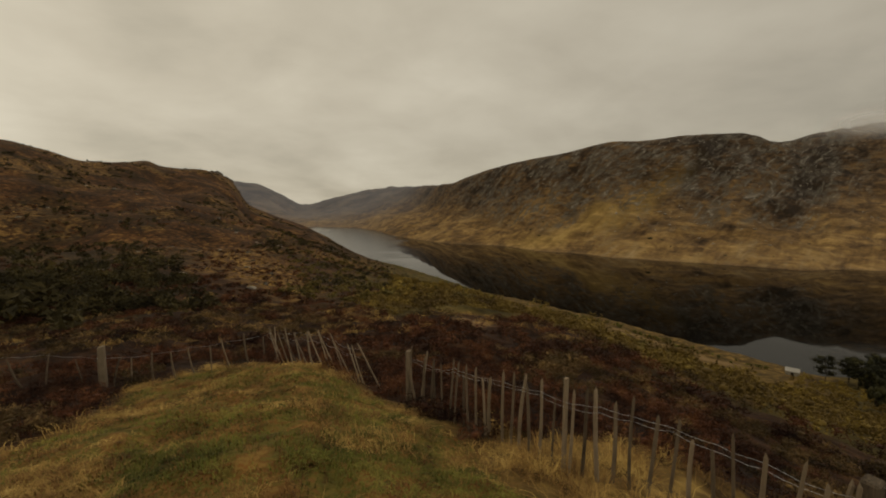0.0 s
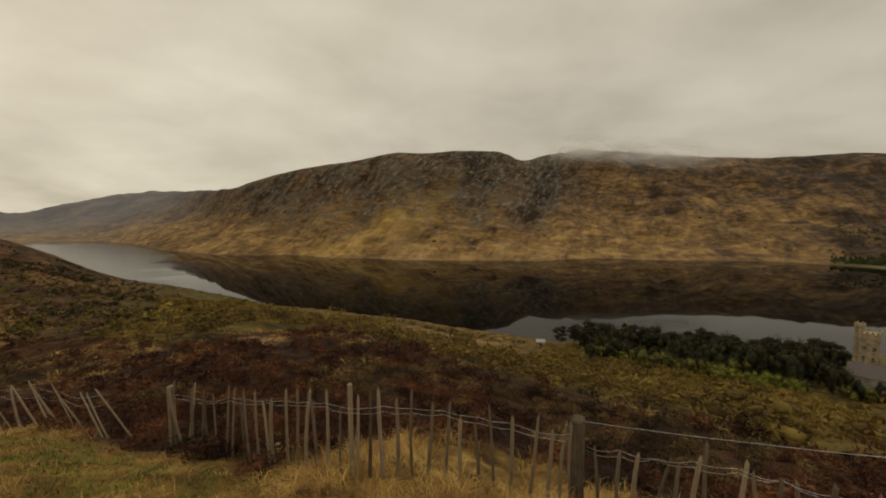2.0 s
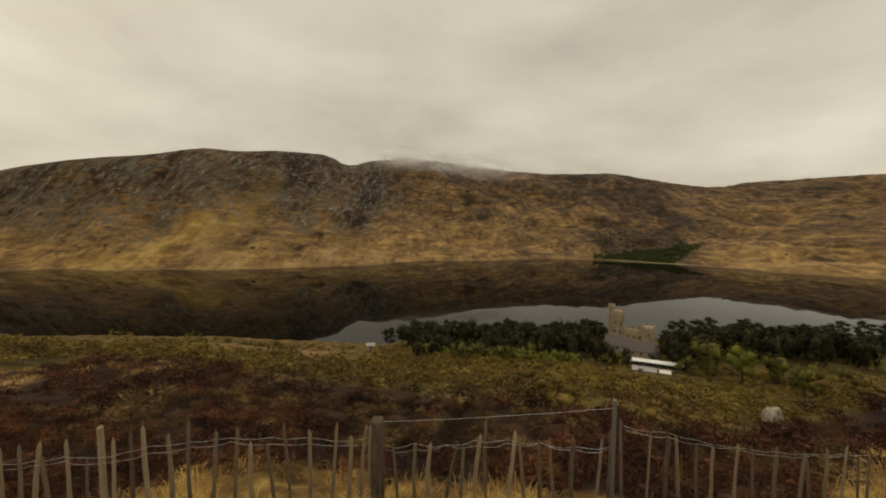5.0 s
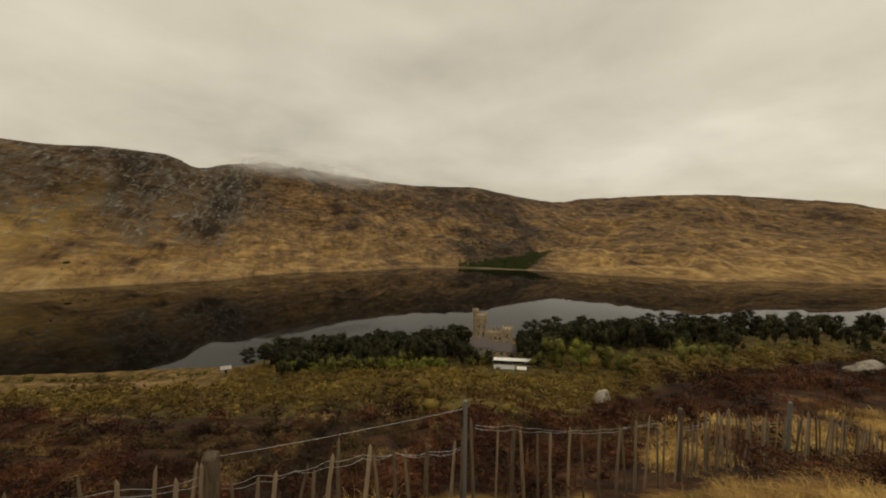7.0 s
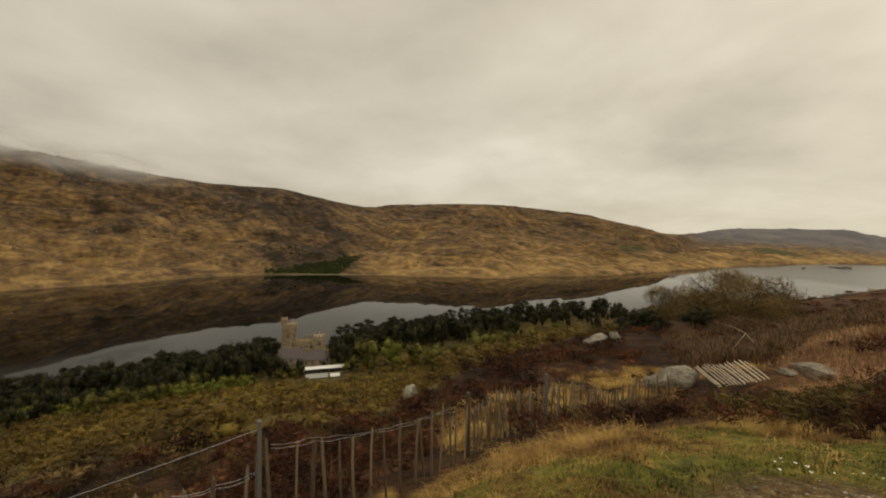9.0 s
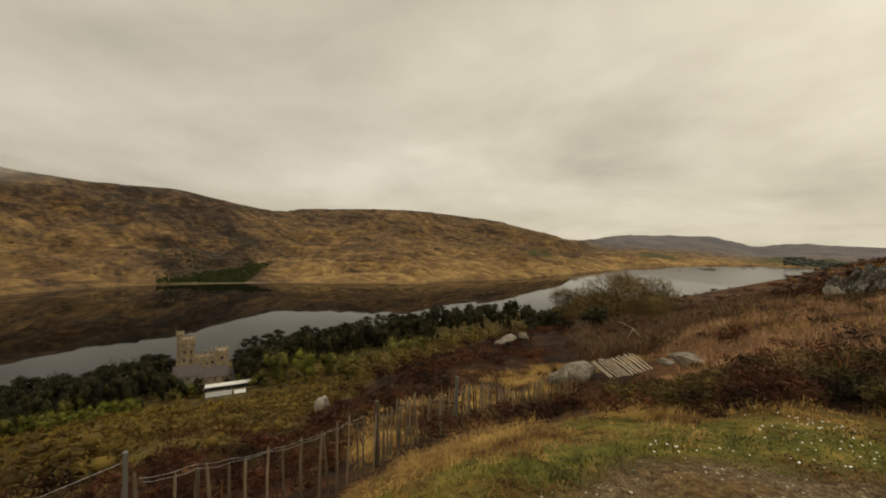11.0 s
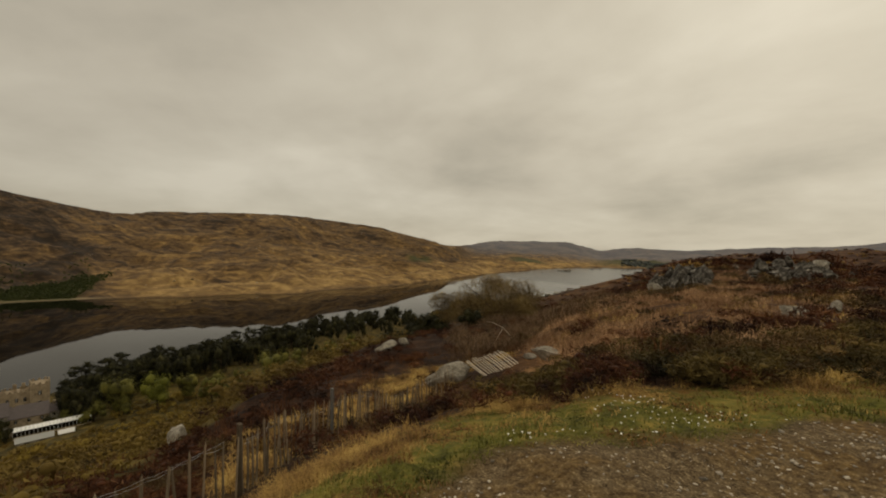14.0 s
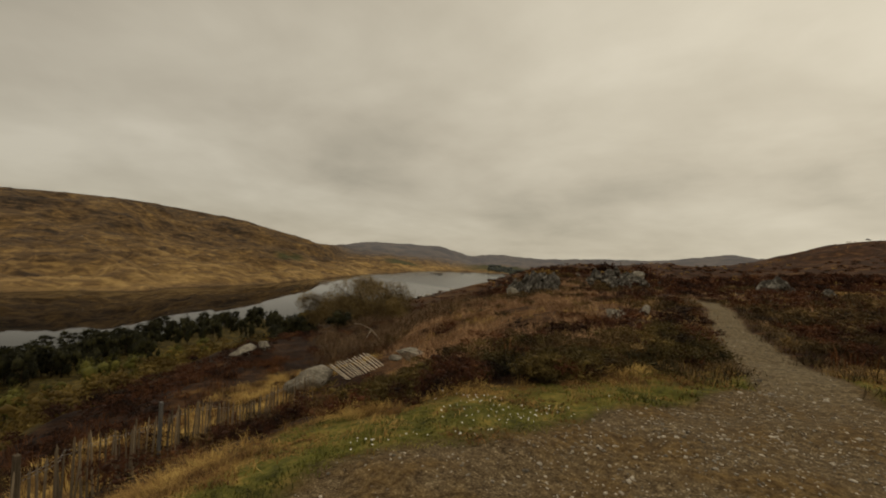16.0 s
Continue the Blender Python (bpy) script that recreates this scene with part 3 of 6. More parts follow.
def water_material():
    m = blank("lake_water")
    t = m.node_tree
    p = put(t, "ShaderNodeNewGeometry").outputs["Position"]
    ripple = noise_of(t, p, 0.5, 3, 0.5)
    streak = noise_of(t, put(t, "ShaderNodeMapping", {"Vector": p, "Scale": (0.5, 2.2, 1)}).outputs[0], 0.006, 4, 0.6)
    # a breeze ruffles the far arm of the lake
    place = put(t, "ShaderNodeSeparateXYZ", {0: p})
    side = sums(t, "DIVIDE", place.outputs[0], sums(t, "MAXIMUM", place.outputs[1], 1.0))
    lee = ramp(t, sums(t, "ADD", sums(t, "MULTIPLY", sums(t, "ADD", side, 0.12), -4.0), sums(t, "SUBTRACT", streak, 0.5)), [(0.0, 0.0), (0.22, 1.0)])
    open_end = ramp(t, sums(t, "ADD", sums(t, "MULTIPLY", place.outputs[1], -0.001), sums(t, "MULTIPLY", sums(t, "SUBTRACT", streak, 0.5), 0.5)), [(0.45, 0.0), (0.85, 1.0)])
    rough = sums(t, "ADD", sums(t, "ADD", 0.02, sums(t, "MULTIPLY", open_end, 0.15)), sums(t, "MULTIPLY", sums(t, "MULTIPLY", lee, ramp(t, place.outputs[1], [(0.0, 0.0), (0.01, 1.0)])), 0.14))
    b = put(t, "ShaderNodeBsdfPrincipled", {"Base Color": (0.0025, 0.0025, 0.002, 1), "Roughness": rough, "IOR": 1.158})
    n = put(t, "ShaderNodeBump", {"Height": ripple, "Strength": 0.02, "Distance": 0.02})
    t.links.new(n.outputs[0], b.inputs["Normal"])
    put(t, "ShaderNodeOutputMaterial", {0: b.outputs[0]})
    return m


GROUND, WATER = ground_material(), water_material()

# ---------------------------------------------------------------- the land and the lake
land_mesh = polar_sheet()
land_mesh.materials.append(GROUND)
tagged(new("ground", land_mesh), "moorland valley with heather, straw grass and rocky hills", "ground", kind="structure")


def lake():
    bm = bmesh.new()
    n = 120
    ring = [bm.verts.new((2600 * math.sin(2 * math.pi * k / n), 2600 * math.cos(2 * math.pi * k / n), LAKE)) for k in range(n)]
    bm.faces.new(ring[::-1])
    me = bpy.data.meshes.new("lake_water")
    bm.to_mesh(me)
    bm.free()
    me.materials.append(WATER)
    return tagged(new("water", me), "dark still lake water mirroring the hills", "water", kind="structure")


lake()

# ---------------------------------------------------------------- helpers for things


def part(name, data, material, parent=None, label=""):
    """Links a mesh or a bmesh as one object under its thing."""
    if isinstance(data, bmesh.types.BMesh):
        me = bpy.data.meshes.new(name)
        data.to_mesh(me)
        data.free()
    else:
        me = data
    if material is not None and not me.materials:
        me.materials.append(material)
    ob = new(name, me)
    ob.parent = parent
    if label:
        ob["label"] = label
    return ob


def thing(name, place, label, category, group="", turn=0.0, scale=1.0):
    ob = new(name)
    ob.empty_display_size = 0.2
    ob.matrix_world = Matrix.Translation(place) @ Matrix.Rotation(turn, 4, "Z") @ Matrix.Diagonal((scale, scale, scale, 1))
    return tagged(ob, label, category, group)


def soup(name, verts, faces, smooth=False):
    """A mesh from arrays of corners and of equal-sided faces."""
    me = bpy.data.meshes.new(name)
    verts, faces = np.asarray(verts, np.float32), np.asarray(faces, np.int32)
    me.vertices.add(len(verts))
    me.vertices.foreach_set("co", verts.ravel())
    me.loops.add(faces.size)
    me.loops.foreach_set("vertex_index", faces.ravel())
    me.polygons.add(len(faces))
    me.polygons.foreach_set("loop_start", np.arange(len(faces), dtype=np.int32) * faces.shape[1])
    me.update(calc_edges=True)
    if smooth:
        me.polygons.foreach_set("use_smooth", np.ones(len(faces), bool))
    return me


def unit(v):
    return v / np.maximum(np.linalg.norm(v, axis=-1, keepdims=True), 1e-9)


def leaf_cards(rng, centres, size, droop=0.0, slim=1.0):
    """Small pointed leaves or sprigs, turned every way: corners and faces."""
    n = len(centres)
    size = np.broadcast_to(size, (n,))[:, None] * rng.uniform(0.6, 1.35, (n, 1))
    a = unit(rng.normal(size=(n, 3)) * (1, 1, 0.7) - (0, 0, droop))
    b = unit(np.cross(a, rng.normal(size=(n, 3))))
    b = b * slim
    v = np.stack([centres - a * size - b * size * 0.45, centres + b * size * 0.6, centres + a * size * 1.1], 1)
    return v.reshape(-1, 3), np.arange(3 * n).reshape(n, 3)


def blades(rng, base, height, width, lean, curl=0.5):
    """Grass blades: bent, tapered; triangles of two joints."""
    n = len(base)
    h = np.broadcast_to(height, (n,))[:, None] * rng.uniform(0.55, 1.25, (n, 1))
    w = np.broadcast_to(width, (n,))[:, None] * rng.uniform(0.7, 1.2, (n, 1))
    turn = rng.uniform(0, 2 * np.pi, n)
    side = np.stack([np.cos(turn), np.sin(turn), 0 * turn], -1)
    to = np.stack([-np.sin(turn), np.cos(turn), 0 * turn], -1) * np.broadcast_to(lean, (n,))[:, None] * rng.uniform(0.2, 1.4, (n, 1))
    up = np.array([0, 0, 1.0])
    mid = base + (up + to * (1 - curl)) * h * 0.55
    tip = base + (up * (1 - 0.35 * np.abs(to).sum(-1, keepdims=True)) + to * (1 + curl)) * h
    v = np.stack([base - side * w, base + side * w, mid + side * w * 0.7, mid - side * w * 0.7, tip], 1).reshape(-1, 3)
    k = np.arange(n)[:, None] * 5
    f = np.concatenate([k + [0, 1, 2], k + [0, 2, 3], k + [3, 2, 4]], 1).reshape(-1, 3)
    return v, f


def gather(pieces):
    """Joins (corners, faces) pairs."""
    vs, fs, o = [], [], 0
    for v, f in pieces:
        vs.append(v)
        fs.append(f + o)
        o += len(v)
    return np.concatenate(vs), np.concatenate(fs)


def ico(level=0):
    bm = bmesh.new()
    bmesh.ops.create_icosphere(bm, subdivisions=level + 1, radius=1.0)
    bm.verts.ensure_lookup_table()
    v, f = np.array([q.co[:] for q in bm.verts]), np.array([[q.index for q in face.verts] for face in bm.faces])
    bm.free()
    return v, f


ICO = [ico(0), ico(1)]


def crown(rng, radius, height, count, n, leaf, low=0.40, level=0, droop=0.0, core=0.55, slim=1.0):
    """An uneven crown of several lobes: a crumpled mass in each and leaves all round it."""
    c = np.stack([rng.normal(0, radius * 0.42, count), rng.normal(0, radius * 0.42, count), height * rng.uniform(low, 0.80, count)], -1)
    s = np.stack([radius * rng.uniform(0.38, 0.62, count)] * 2 + [height * rng.uniform(0.20, 0.34, count)], -1)
    k = rng.integers(0, count, n)
    d = unit(rng.normal(size=(n, 3)) + (0, 0, 0.25)) * rng.uniform(0.5, 1.12, (n, 1))
    p = c[k] + d * s[k]
    p[:, 2] = np.maximum(p[:, 2], height * 0.03)
    out = [leaf_cards(rng, p, leaf, droop, slim)]
    if core:
        v, f = ICO[level]
        for i in range(count):
            out.append((c[i] + v * (1 + rng.uniform(-0.35, 0.25, (len(v), 1))) * s[i] * core, f))
    return gather(out)


def tube(pts, radii, sides=6):
    """A tapered tube along points, as a bmesh."""
    bm = bmesh.new()
    rings = []
    for i, (p, r) in enumerate(zip(pts, radii)):
        a, b = Vector(pts[max(i - 1, 0)]), Vector(pts[min(i + 1, len(pts) - 1)])
        q = (b - a).to_track_quat("Z", "Y")
        rings.append([bm.verts.new(Vector(p) + q @ Vector((r * math.cos(2 * math.pi * k / sides), r * math.sin(2 * math.pi * k / sides), 0))) for k in range(sides)])
    for a, b in zip(rings, rings[1:]):
        for k in range(sides):
            f = bm.faces.new((a[k], a[(k + 1) % sides], b[(k + 1) % sides], b[k]))
            f.smooth = True
    bm.faces.new(rings[0][::-1])
    bm.faces.new(rings[-1])
    return bm


def join_bm(a, b):
    me = bpy.data.meshes.new("joined")
    b.to_mesh(me)
    b.free()
    a.from_mesh(me)
    bpy.data.meshes.remove(me)
    return a


def box_bm(x0, x1, y0, y1, z0, z1, bevel=0.0):
    bm = bmesh.new()
    bmesh.ops.create_cube(bm, size=1)
    for v in bm.verts:
        v.co = Vector((x0 + (v.co.x + 0.5) * (x1 - x0), y0 + (v.co.y + 0.5) * (y1 - y0), z0 + (v.co.z + 0.5) * (z1 - z0)))
    if bevel:
        bmesh.ops.bevel(bm, geom=bm.edges[:], offset=bevel, segments=1, affect="EDGES")
    return bm


def tinted(name, low, high, rough=0.85, grain=6.0, by_object=False, spec=0.2, spread=1.0):
    """Colour that varies from piece to piece and along the grain."""
    m = blank(name)
    t = m.node_tree
    if by_object:
        r = put(t, "ShaderNodeObjectInfo").outputs["Random"]
    else:
        r = put(t, "ShaderNodeNewGeometry").outputs["Random Per Island"]
    p = put(t, "ShaderNodeNewGeometry").outputs["Position"]
    n = noise_of(t, p, grain, 4)
    fac = sums(t, "ADD", sums(t, "MULTIPLY", r, 0.5 * spread), sums(t, "MULTIPLY", n, 0.6))
    c = ramp(t, fac, [(0.22, low), (0.62, tuple((a + b) / 2 for a, b in zip(low, high))), (0.88, high)])
    return surface(name, c, rough, None, tree=m, spec=spec)


def patchy(name, stops, grain, contrast=1.7, spread=0.35, rough=0.88):
    """Colour that changes from clump to clump, with a little change from sprig to sprig."""
    m = blank(name)
    t = m.node_tree
    geo = put(t, "ShaderNodeNewGeometry")
    n = noise_of(t, geo.outputs["Position"], grain, 3, 0.6)
    fac = sums(t, "ADD", sums(t, "ADD", sums(t, "MULTIPLY", sums(t, "SUBTRACT", n, 0.5), contrast), 0.5), sums(t, "MULTIPLY", sums(t, "SUBTRACT", geo.outputs["Random Per Island"], 0.5), spread))
    return surface(name, ramp(t, fac, stops), rough, None, tree=m, spec=0.2)


def stone_material(name, low, mid, high, scale=1.0):
    m = blank(name)
    t = m.node_tree
    p = put(t, "ShaderNodeTexCoord").outputs["Object"]
    a, b = noise_of(t, p, 1.3 * scale, 7, 0.62, 0.4), noise_of(t, p, 9.0 * scale, 6, 0.65)
    fac = sums(t, "ADD", sums(t, "MULTIPLY", a, 0.6), sums(t, "MULTIPLY", b, 0.4))
    c = ramp(t, fac, [(0.36, low), (0.50, mid), (0.66, high)])
    return surface(name, c, 0.92, sums(t, "ADD", a, b), 0.7, 0.08 / scale, m, 0.2)


def wood_material(name, low, high):
    m = blank(name)
    t = m.node_tree
    p = put(t, "ShaderNodeTexCoord").outputs["Object"]
    long = put(t, "ShaderNodeMapping", {"Vector": p, "Scale": (60, 60, 4)}).outputs[0]
    g = noise_of(t, long, 1.0, 6, 0.6, 0.5)
    r = put(t, "ShaderNodeObjectInfo").outputs["Random"]
    blotch = noise_of(t, p, 5.0, 4)
    fac = sums(t, "ADD", sums(t, "ADD", sums(t, "MULTIPLY", g, 0.4), sums(t, "MULTIPLY", r, 0.4)), sums(t, "MULTIPLY", blotch, 0.3))
    c = ramp(t, fac, [(0.28, low), (0.56, tuple((x + y) / 2 for x, y in zip(low, high))), (0.84, high)])
    return surface(name, c, 0.85, g, 0.5, 0.004, m, 0.2)


PALING = wood_material("weathered_paling", (0.045, 0.033, 0.022), (0.33, 0.255, 0.17))
PALE_PALING = wood_material("bleached_paling", (0.36, 0.30, 0.22), (0.68, 0.59, 0.46))
WIRE = surface("galvanised_wire", (0.46, 0.46, 0.46), 0.4, metal=0.8, tree=blank("galvanised_wire"))
STAKE = surface("grey_metal_stake", (0.16, 0.155, 0.145), 0.6, metal=0.3, tree=blank("grey_metal_stake"))
GRANITE = stone_material("lichened_granite", (0.070, 0.058, 0.043), (0.26, 0.23, 0.18), (0.56, 0.52, 0.44))
DARK_ROCK = stone_material("dark_crag_rock", (0.018, 0.015, 0.012), (0.056, 0.048, 0.038), (0.42, 0.39, 0.33), 1.6)
HEATHER = patchy("heather_twigs", [(0.14, (0.009, 0.0038, 0.0022)), (0.44, (0.048, 0.018, 0.008)), (0.70, (0.112, 0.041, 0.017)), (0.95, (0.20, 0.095, 0.034))], 0.9, 2.3, 0.22)
STRAW = patchy("dry_grass", [(0.08, (0.055, 0.027, 0.010)), (0.38, (0.21, 0.115, 0.034)), (0.64, (0.42, 0.265, 0.075)), (0.95, (0.62, 0.43, 0.13))], 1.3, 2.1, 0.4)
TURF = patchy("short_grass", [(0.08, (0.034, 0.032, 0.007)), (0.42, (0.098, 0.100, 0.017)), (0.68, (0.19, 0.178, 0.032)), (0.95, (0.31, 0.25, 0.060))], 1.1, 2.0, 0.35)
BRACKEN = tinted("rusty_dead_stems", (0.05175, 0.018, 0.0064), (0.184, 0.075, 0.024), grain=0.8)
HEATHER_DARK = patchy("dense_heather", [(0.14, (0.008, 0.0035, 0.0021)), (0.44, (0.042, 0.016, 0.0072)), (0.70, (0.098, 0.036, 0.015)), (0.95, (0.175, 0.078, 0.028))], 0.45, 2.3, 0.2)
HEATHER_DULL = patchy("dull_heather", [(0.14, (0.017, 0.011, 0.005)), (0.44, (0.070, 0.045, 0.017)), (0.70, (0.145, 0.090, 0.035)), (0.95, (0.25, 0.16, 0.057))], 0.7, 2.3, 0.22)
TWIG = tinted("bare_twigs", (0.05, 0.029, 0.014), (0.23, 0.14, 0.068), grain=0.6)
SCRUB = patchy("willow_scrub_leaves", [(0.10, (0.056, 0.037, 0.010)), (0.40, (0.145, 0.096, 0.020)), (0.62, (0.22, 0.150, 0.028)), (0.92, (0.32, 0.24, 0.045))], 0.13, 2.0, 0.15)
DARK_SCRUB = patchy("dark_scrub_leaves", [(0.10, (0.038, 0.024, 0.008)), (0.40, (0.105, 0.068, 0.017)), (0.62, (0.17, 0.115, 0.025)), (0.92, (0.25, 0.18, 0.037))], 0.18, 2.0, 0.18)
GORSE = patchy("gorse_leaves", [(0.15, (0.011, 0.0090, 0.004)), (0.5, (0.040, 0.032, 0.011)), (0.9, (0.105, 0.078, 0.024))], 0.2)
NEEDLES = patchy("pine_needles", [(0.15, (0.007, 0.0075, 0.0035)), (0.5, (0.022, 0.022, 0.008)), (0.9, (0.055, 0.050, 0.016))], 0.25)
FRESH = tinted("fresh_leaves", (0.055, 0.062, 0.009), (0.235, 0.235, 0.036), grain=0.3)
OLIVE = patchy("opening_leaves", [(0.15, (0.035, 0.032, 0.008)), (0.5, (0.098, 0.094, 0.020)), (0.9, (0.185, 0.168, 0.036))], 0.3)
BARK = tinted("bark", (0.022, 0.014, 0.009), (0.099, 0.065, 0.0405), grain=3.0)

# ---------------------------------------------------------------- the paling fence along the bank


def fence_place(az, r):
    return Vector((r * math.sin(radians(az)), r * math.cos(radians(az)), 0))


def paling_mesh(rng, height, radius):
    """A riven stake with a pointed top and a slight bow."""
    sides, rings = 6, 5
    squash, bow = rng.uniform(0.55, 0.8), rng.uniform(-0.035, 0.035)
    verts, faces = [], []
    for i in range(rings):
        u = i / (rings - 1)
        z = -0.15 + (height - 0.06 + 0.15) * u
        rr = radius * (1.05 - 0.18 * u) * (1 + rng.uniform(-0.08, 0.08))
        for k in range(sides):
            a = 2 * math.pi * (k + 0.5) / sides
            verts.append((rr * math.cos(a) + bow * math.sin(math.pi * u), squash * rr * math.sin(a) + 0.4 * bow * u, z))
    for i in range(rings - 1):
        for k in range(sides):
            faces.append((i * sides + k, i * sides + (k + 1) % sides, (i + 1) * sides + (k + 1) % sides, (i + 1) * sides + k))
    verts.append((radius * rng.uniform(-0.4, 0.4), 0, height))
    top = (rings - 1) * sides
    me = bpy.data.meshes.new("paling")
    me.from_pydata(verts, [], faces + [(top + k, top + (k + 1) % sides, len(verts) - 1) for k in range(sides)] + [tuple(range(sides))[::-1]])
    return me


fence_rng = np.random.default_rng(5)
PALINGS = [paling_mesh(fence_rng, 1.0, fence_rng.uniform(0.017, 0.025)) for k in range(9)]
for me in PALINGS:
    me.materials.append(PALING)


def post_bm(height, half, capped=True):
    bm = box_bm(-half, half, -half, half, -0.3, height, half * 0.25)
    for v in bm.verts:
        if v.co.z > height - 0.1:
            v.co.z += 0.25 * v.co.x
    return bm


def wire_strand(points, sag, radius, name="wire", wobble=0.004, seed=0):
    rng = np.random.default_rng(seed)
    pts, radii = [], []
    for i, (a, b) in enumerate(zip(points, points[1:])):
        steps = max(2, int((b - a).length / 0.10))
        for k in range(steps):
            u = k / steps
            p = a.lerp(b, u)
            p.z -= sag * 4 * u * (1 - u) * (b - a).length ** 0.5
            p += Vector(rng.normal(0, wobble, 3))
            pts.append(p)
    pts.append(points[-1])
    return tube(pts, [radius] * len(pts), 5)


def fence_run(label, ends, spacing, tall, lean=0.0, spread=4.0, wires=((0.85, 0.015), (0.80, 0.03)), skip=0.0, seed=1, sink=0.0, posts=()):
    """Palings along a line of ground points, with wire strands and posts. lean: degrees along the line."""
    rng = np.random.default_rng(seed)
    line = [Vector((p.x, p.y, 0)) for p in ends]
    start = line[0].copy()
    start.z = ground_z(start.x, start.y)
    root = thing("picket_fence", start, label, "fence", "paling fence along the bank")
    tops = []
    for a, b in zip(line, line[1:]):
        way = (b - a).normalized()
        along = math.atan2(way.y, way.x)
        d = spacing * 0.5
        while d < (b - a).length:
            p = a + way * d + Vector((-way.y, way.x, 0)) * float(rng.normal(0, 0.02))
            d += spacing * float(rng.uniform(0.75, 1.28))
            z = ground_z(p.x, p.y)
            h = tall * float(rng.uniform(0.88, 1.08))
            tops.append((p, z))
            if rng.random() < skip:
                continue
            ob = new("picket", PALINGS[int(rng.integers(len(PALINGS)))])
            ob.parent = root
            m = Matrix.Translation(Vector((p.x, p.y, z - sink)) - start) @ Matrix.Rotation(along, 4, "Z") @ Matrix.Rotation(radians(-lean + float(rng.normal(0, spread))), 4, "Y")
            m = m @ Matrix.Rotation(radians(float(rng.normal(0, spread))), 4, "X") @ Matrix.Rotation(float(rng.uniform(-0.5, 0.5)), 4, "Z") @ Matrix.Diagonal((float(rng.uniform(0.75, 1.12)), float(rng.uniform(0.75, 1.05)), h, 1))
            ob.matrix_basis = m
    for k, (share_up, sag) in enumerate(wires):
        slide = math.tan(radians(lean)) * tall * share_up
        knots = []
        for i in range(0, len(tops), 2):
            p, z = tops[i]
            way = (line[-1] - line[0]).normalized()
            knots.append(Vector((p.x, p.y, z - sink + tall * share_up * math.cos(radians(lean)))) - way * slide - start + Vector((0, 0, float(rng.normal(0, 0.012)))))
        if len(knots) > 1:
            part("wire", wire_strand(knots, sag, 0.0018, seed=seed * 7 + k), WIRE, root)
    for p, h, half, mat, lab in posts:
        ob = part("post", post_bm(h, half), mat, root, lab)
        ob.matrix_basis = Matrix.Translation(Vector((p.x, p.y, ground_z(p.x, p.y))) - start) @ Matrix.Rotation(0.5, 4, "Z")
    return root


F0, FE, FD, FC, FB = fence_place(-60, 16.5), fence_place(-42.6, 13.16), fence_place(-25.3, 12.3), fence_place(-10.9, 8.3), fence_place(-7.6, 7.37)
FA, FG, FH, FI = fence_place(14.0, 4.72), fence_place(44.4, 4.64), fence_place(73.8, 4.76), fence_place(105.1, 10.6)
FJ, FK = fence_place(115.2, 16.2), fence_place(119.6, 17.2)
fence_run("sparse dark paling fence with slack wire beside heather", [F0, FE, FD], 0.42, 0.82, spread=6, wires=((0.9, 0.03),), skip=0.12, seed=2, posts=[(FE, 1.02, 0.07, PALING, "stout square wooden post")])
fence_run("collapsing paling fence leaning over above the lawn", [FD, FC], 0.25, 1.02, lean=34, spread=7, wires=((0.85, 0.05), (0.7, 0.08)), skip=0.08, seed=3)
fence_run("grey split-paling fence with twisted wire on the bank", [FB, FA, FG], 0.158, 0.98, spread=3.2, seed=4, posts=[(FB, 1.0, 0.045, PALING, ""), (FA, 1.10, 0.022, PALING, ""), (FG, 1.03, 0.062, PALING, "stout square wooden post")])
fence_run("low dark palings with sagging wire in dry grass", [FG, FH], 0.155, 0.84, spread=4.5, wires=((0.86, 0.05), (0.82, 0.06)), seed=6, posts=[(FH, 1.2, 0.018, STAKE, "slim grey metal stake")])
FM = fence_place(96.0, 7.9)
fence_run("thin dark palings with twisted wire above the heather slope", [FH, FM], 0.235, 1.02, spread=3.0, seed=7, wires=((0.93, 0.02), (0.90, 0.03)), posts=[(FM, 1.12, 0.032, PALING, "split wooden post")])
fence_run("grey split-paling fence running along the bank to the boulder", [FM, FI, FJ, FK], 0.118, 0.98, spread=2.6, seed=8, posts=[(FI, 1.22, 0.03, STAKE, "pale grey post")])

# the plain wire between the square post and the metal stake
upper = thing("fence_wire", Vector((FG.x, FG.y, ground_z(FG.x, FG.y))), "single plain galvanised wire strung between fence posts", "wire")
g0, h0 = Vector((FG.x, FG.y, ground_z(FG.x, FG.y) + 1.0)), Vector((FH.x, FH.y, ground_z(FH.x, FH.y) + 1.12))
part("strand", wire_strand([g0 - upper.location, h0 - upper.location], 0.012, 0.0021, wobble=0.001), WIRE, upper)


